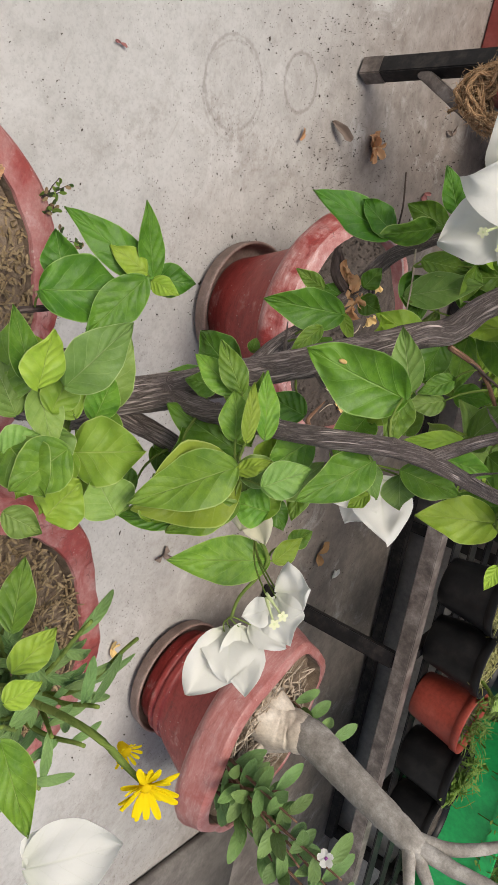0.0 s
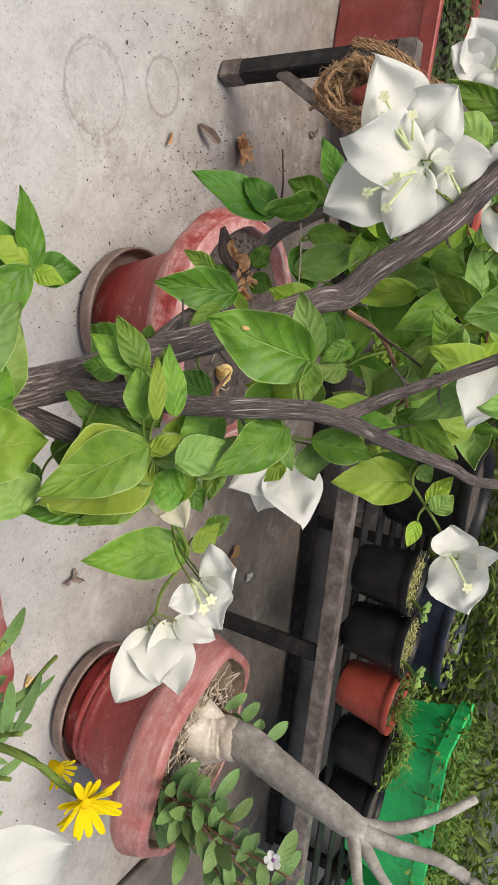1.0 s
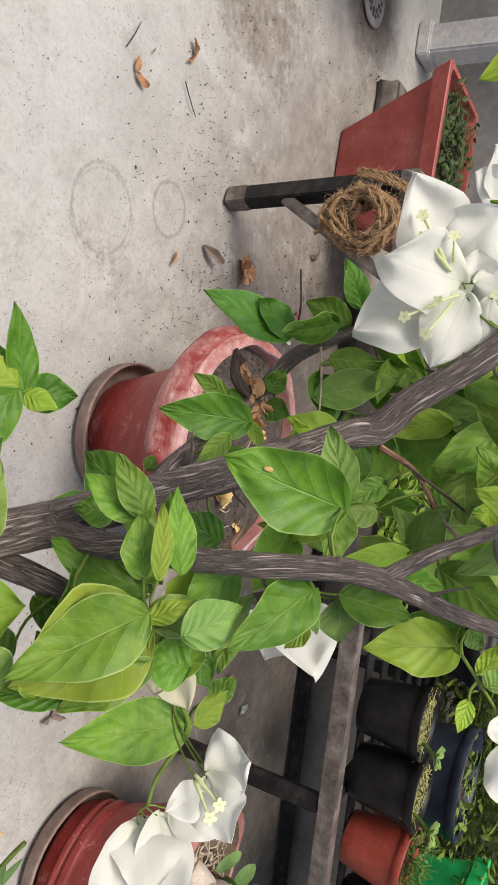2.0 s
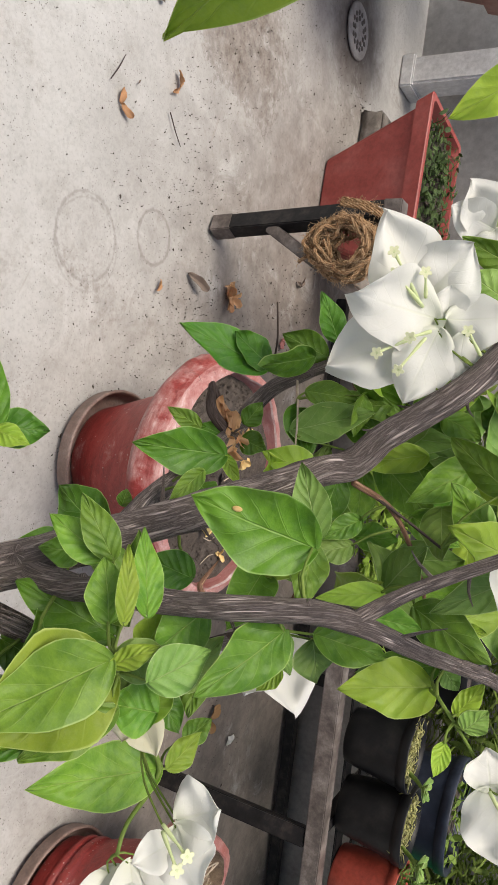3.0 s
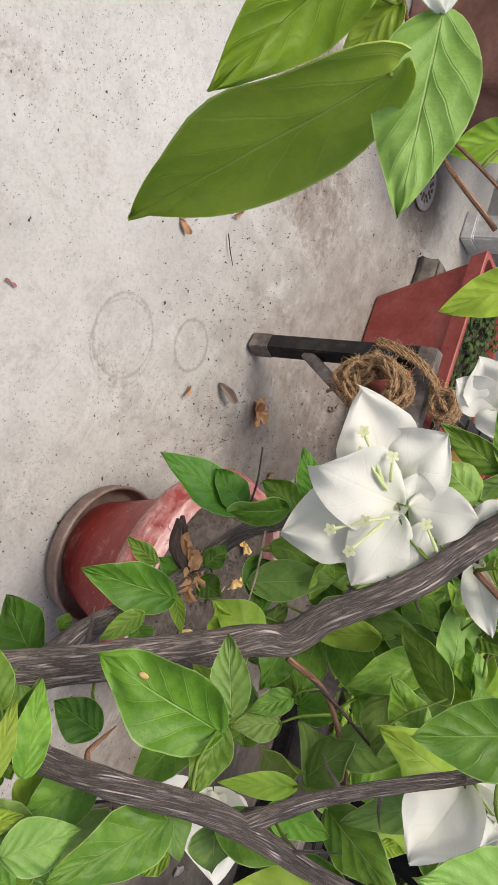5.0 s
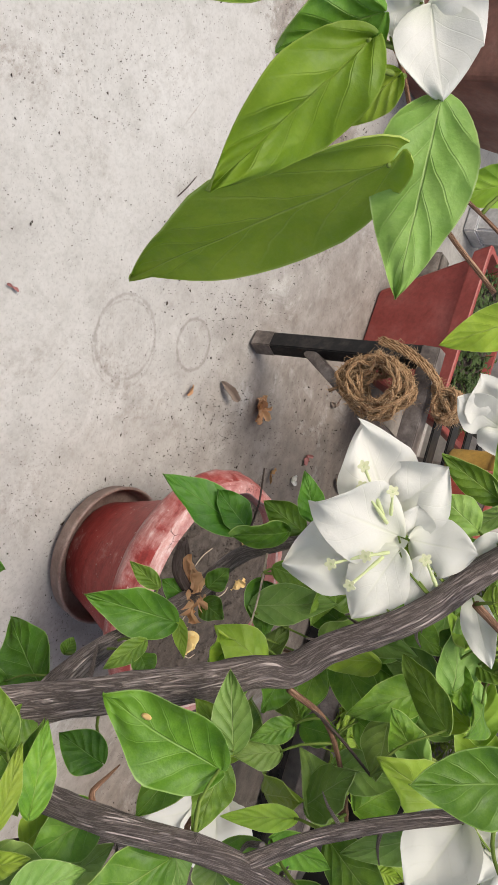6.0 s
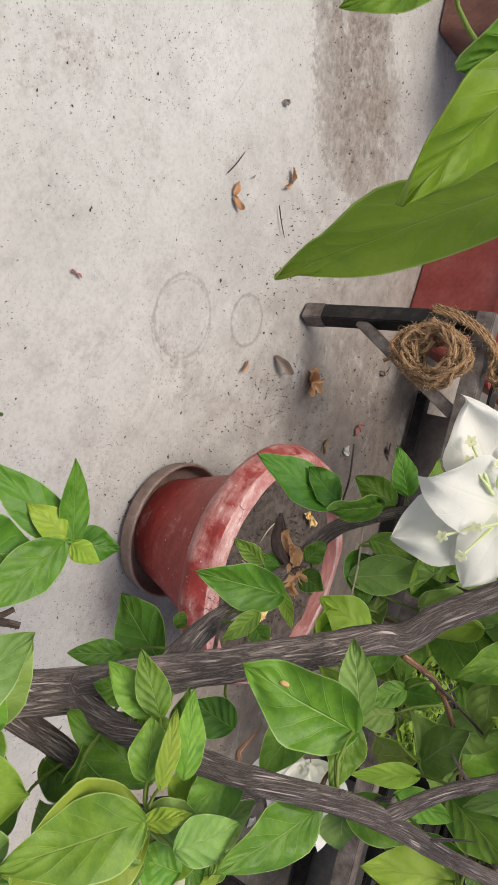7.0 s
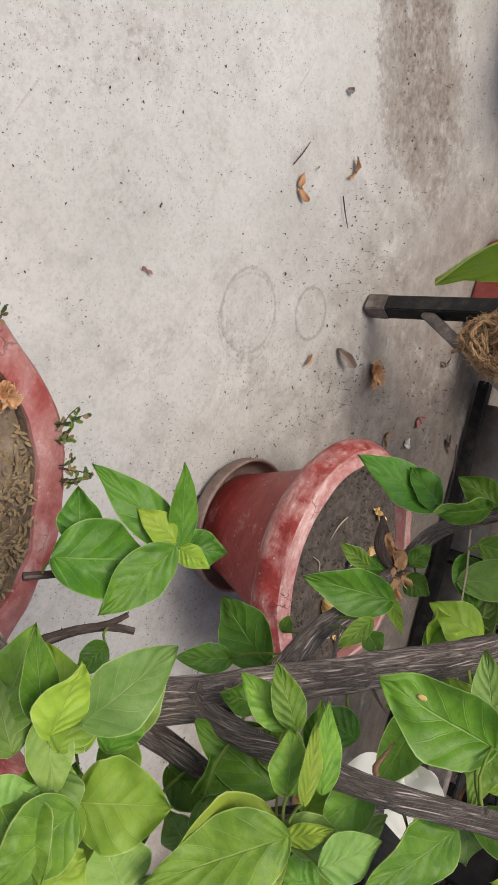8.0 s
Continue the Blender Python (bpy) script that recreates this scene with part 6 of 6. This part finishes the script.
for k, (turn, reach) in enumerate(((144, 0.046), (140, 0.026), (132, 0.040), (128, 0.056), (179, 0.030))):
    rw = random.Random(60 + k)
    an = radians(turn)
    x0, y0 = P4[0] + 0.21 * math.cos(an), P4[1] + 0.21 * math.sin(an)
    t = tagged(thing("trailing_weed", (x0, y0, 0.292), turn - 90), "thin dry weed trailing over the pot's rim", "weed", "weeds on the rim")
    for f in range(3):
        sway = rw.uniform(-0.5, 0.5)
        run = reach * rw.uniform(0.6, 1.1)
        pts = [(0, 0, -0.01, 0.0009), (run * 0.2 * sway, run * 0.35, 0.012, 0.0008), (run * 0.5 * sway, run * 0.7, 0.010 + rw.uniform(-0.006, 0.008), 0.0006), (run * sway, run, rw.uniform(-0.008, 0.012), 0.0004)]
        part("stem", tube(pts, 0.006, 5), DARK_TWIG, t)
        for q in spline(pts, 0.008)[2:]:
            p = Vector(q[:3])
            d = Vector((rw.gauss(0, 1), rw.gauss(0.3, 1), rw.gauss(0.3, 0.8))).normalized()
            part("leaf", blade(rw.uniform(0.006, 0.010), 0.0044, 0.2, 0.1, 0.1, rw.uniform(0, 9), (0.55, 0.5), 4, 2), rw.choice((HERB, WEED, SUCCULENT)), t).matrix_basis = aim(p, p + d, Vector((0, 0, 1)))
carpet("dry_weeds", (P3[0], P3[1], 0.286), (0.42, 0.42), 0.022, 4600, 0.015, 0.0036, WEED, "dry straw on the pot's soil", 16, 0, True)


# ---- fallen things ----
def fallen(name, at, size, material, label, seed, n=3, flat=0.25, narrow=1.0):
    t = thing(name, at)
    r = random.Random(seed)
    bm = bmesh.new()
    for i in range(n):
        a = r.uniform(0, 6.28)
        d = Vector((math.cos(a), math.sin(a), r.uniform(0, flat)))
        blade(size * r.uniform(0.7, 1.1), size * narrow * r.uniform(0.3, 0.55), r.uniform(0.2, 0.6) / narrow, r.uniform(-0.3, 0.1), 0.4, r.uniform(0, 40), (0.5, 0.45), 9, 6, 0.0003, bm, aim(Vector((0, 0, 0.004)), Vector((0, 0, 0.004)) + d, Vector((r.gauss(0, 0.4), r.gauss(0, 0.4), 1))), r.uniform(-0.8, 0.8), 0.6)
    low = min(v.co.z for v in bm.verts)
    for v in bm.verts:
        v.co.z -= low
    part("blade", bm, material, t)
    return tagged(t, label, "dead leaf", "fallen leaves")


for x, y, s, m, n, sd, lab in ((-0.728, 1.302, 0.080, GREY_LITTER, 1, 3, "curled grey dead leaf on concrete"), (-0.658, 1.222, 0.05, ORANGE, 1, 2, "orange dead leaf on concrete"), (-0.777, 1.489, 0.046, DEAD, 11, 3, "withered straw-coloured flower on concrete"),
                              (-0.864, 0.937, 0.042, ORANGE, 2, 4, "curled orange dead leaf on concrete"), (-1.027, 1.066, 0.035, ORANGE, 2, 5, "small orange dead leaf on concrete"), (-0.487, 0.728, 0.014, DUSTY, 2, 6, "small brown scrap of leaf on concrete"),
                              (-0.835, 1.808, 0.034, DUSTY, 2, 7, "dusty rose dead petal on concrete"), (-0.742, 1.794, 0.03, BRACT, 3, 8, "fallen white bract on concrete"), (-0.696, 1.678, 0.03, LITTER, 2, 9, "brown dead leaf behind the red pot"),
                              (-0.878, 2.061, 0.04, GREY_LITTER, 3, 10, "dark dead leaf under the stand"), (0.235, 2.05, 0.05, LITTER, 3, 11, "dark dead leaf under the stand"), (0.30, 2.22, 0.04, BRACT, 2, 12, "pale fallen petal under the stand"),
                              (0.322, 1.345, 0.03, GREY_LITTER, 3, 13, "small dark dead leaf on concrete"), (0.55, 1.30, 0.03, STRAW, 3, 14, "withered flower beside the saucer"), (-0.945, 0.962, 0.016, GREY_LITTER, 1, 15, "dark scrap on concrete"),
                              (-1.116, 0.923, 0.022, GREY_LITTER, 2, 16, "dark scrap on concrete"), (-1.02, 1.821, 0.03, GREY_LITTER, 2, 17, "dark dead leaf by the stand")):
    fallen("dead_leaf", (x, y, 0.0), s, m, lab, sd, n, 0.25, 0.6 if n == 1 else 1.0)
for x, y, s, m, n, sd, lab in ((-0.371, 1.265, 0.026, STRAW, 6, 21, "pale dried flower on the pot's soil"), (-0.306, 1.294, 0.026, STRAW, 5, 22, "pale dried bract on the pot's soil"), (-0.273, 1.204, 0.024, GREY_LITTER, 2, 24, "grey dead leaf on the pot's soil"), (-0.126, 1.321, 0.018, STRAW, 4, 26, "small pale dried flower on the pot's soil")):
    fallen("dead_flower", (x, y, 0.282), s, m, lab, sd, n, 0.9)


def curled_petal(at, size):
    """A pale yellow fallen flower, cupped like a shell, with a frayed edge and a short stalk."""
    t = thing("fallen_flower", at)
    bm = bmesh.new()
    for i in range(4):
        a = 0.9 * i
        blade(size * (1.0 - 0.12 * i), size * 0.8, 0.5, -0.25, 0.25, i * 3.3, (0.45, 0.5, 0.0), 12, 10, 0.0003, bm, aim(Vector((0, 0, 0.006)), Vector((math.cos(a), math.sin(a), 0.5 + 0.15 * i)), Vector((math.sin(a) * 0.3, 0.2, 1))), 0.3, 1.6)
    low = min(v.co.z for v in bm.verts)
    for v in bm.verts:
        v.co.z -= low
    part("petals", bm, PALE_YELLOW, t)
    part("stalk", tube([(0, 0, 0.005, 0.0012), (-size * 0.4, size * 0.1, 0.008, 0.001), (-size * 0.7, size * 0.15, 0.004, 0.0007)], 0.005, 6), STRAW, t)
    return tagged(t, "pale yellow fallen flower, cupped, on the pot's soil", "flower")


curled_petal((-0.166, 1.212, 0.280), 0.040)
fallen("dead_flower", (-0.125, 0.435, 0.300), 0.019, DEAD, "dried orange flower on the pot's rim", 25, 44, 1.4)
twig = tagged(thing("fallen_twig", (-0.944, 1.096, 0.002)), "thin dry twig on concrete", "twig")
part("twig", tube([(-0.02, -0.03, 0.001, 0.0014), (0.0, 0.0, 0.003, 0.0013), (0.012, 0.035, 0.001, 0.0008)], 0.006, 6), DARK_TWIG, twig)
twig = tagged(thing("fallen_twig", (-0.915, 0.90, 0.002)), "straight dark pine needle on concrete", "twig")
part("twig", tube([(0.034, -0.006, 0.001, 0.0012), (0.0, 0.0, 0.002, 0.0012), (-0.034, 0.004, 0.001, 0.0008)], 0.006, 6), DARK_TWIG, twig)
r3 = random.Random(77)
gv, gf = [], []
for k in range(10500):
    x, y = r3.uniform(-1.8, 0.9), r3.uniform(0.3, 2.3)
    if k > 7500:
        x, y = r3.gauss(-0.72, 0.24), r3.gauss(1.46, 0.20)
    if noise.noise(Vector((x * 3, y * 3, 5))) + 0.6 * noise.noise(Vector((x * 11, y * 11, 2))) < r3.uniform(-0.35, 0.6):
        continue
    w = r3.uniform(0.0003, 0.00075) if r3.random() < 0.93 else r3.uniform(0.0009, 0.0015)
    l, a = w * r3.choice((1, 1.2, 1.6, 2.5, 4.5)), r3.uniform(0, 6.28)
    c, s, k = math.cos(a), math.sin(a), len(gv)
    gv += [(x + l * c, y + l * s, 0.0004), (x - w * s, y + w * c, 0.0004), (x - l * c, y - l * s, 0.0004), (x + w * s, y - w * c, 0.0004), (x, y, w * 0.9), (x, y, -0.004)]
    gf += [(k + i, k + (i + 1) % 4, k + 4) for i in range(4)] + [(k + (i + 1) % 4, k + i, k + 5) for i in range(4)]
me = bpy.data.meshes.new("grit")
me.from_pydata(gv, [], gf)
me.materials.append(SOIL)
tagged(new("grit", me), "scattered dark crumbs and husks on the concrete", "grit", kind="stuff")


# ---- crumbs and rootlets on the bare soil of the pot beside the stand ----
cv, cf = [], []
for _ in range(1300):
    rr, a = 0.186 * math.sqrt(r3.random()), r3.uniform(0, 6.28)
    x, y, w = P1[0] + rr * math.cos(a), P1[1] + rr * math.sin(a), r3.choice((0.0010, 0.0016, 0.0024, 0.0034))
    z, k = 0.277 + 0.011 * (1 - (rr / 0.19) ** 2), len(cv)
    cv += [(x + w * r3.uniform(0.6, 1.5), y, z), (x, y + w * r3.uniform(0.6, 1.5), z), (x - w, y, z), (x, y - w, z), (x, y, z + w), (x, y, z - w)]
    cf += [(k + i, k + (i + 1) % 4, k + 4) for i in range(4)] + [(k + (i + 1) % 4, k + i, k + 5) for i in range(4)]
me = bpy.data.meshes.new("soil_crumbs")
me.from_pydata(cv, [], cf)
me.materials.append(SOIL)
tagged(new("soil_crumbs", me), "loose brown crumbs on the pot's soil", "soil", kind="stuff")
for i in range(7):
    a = r3.uniform(0, 6.28)
    x, y = P1[0] + r3.uniform(-0.08, 0.13), P1[1] + r3.uniform(-0.10, 0.12)
    t = tagged(thing("dry_rootlet", (x, y, 0.285)), "thin pale dry rootlet lying on the pot's soil", "twig", "rootlets on the soil")
    l = r3.uniform(0.03, 0.07)
    part("rootlet", tube([(0, 0, 0.001, 0.0011), (l * 0.5 * math.cos(a), l * 0.5 * math.sin(a), 0.004, 0.001), (l * math.cos(a + 0.3), l * math.sin(a + 0.3), 0.001, 0.0007)], 0.006, 6), ROOT, t)
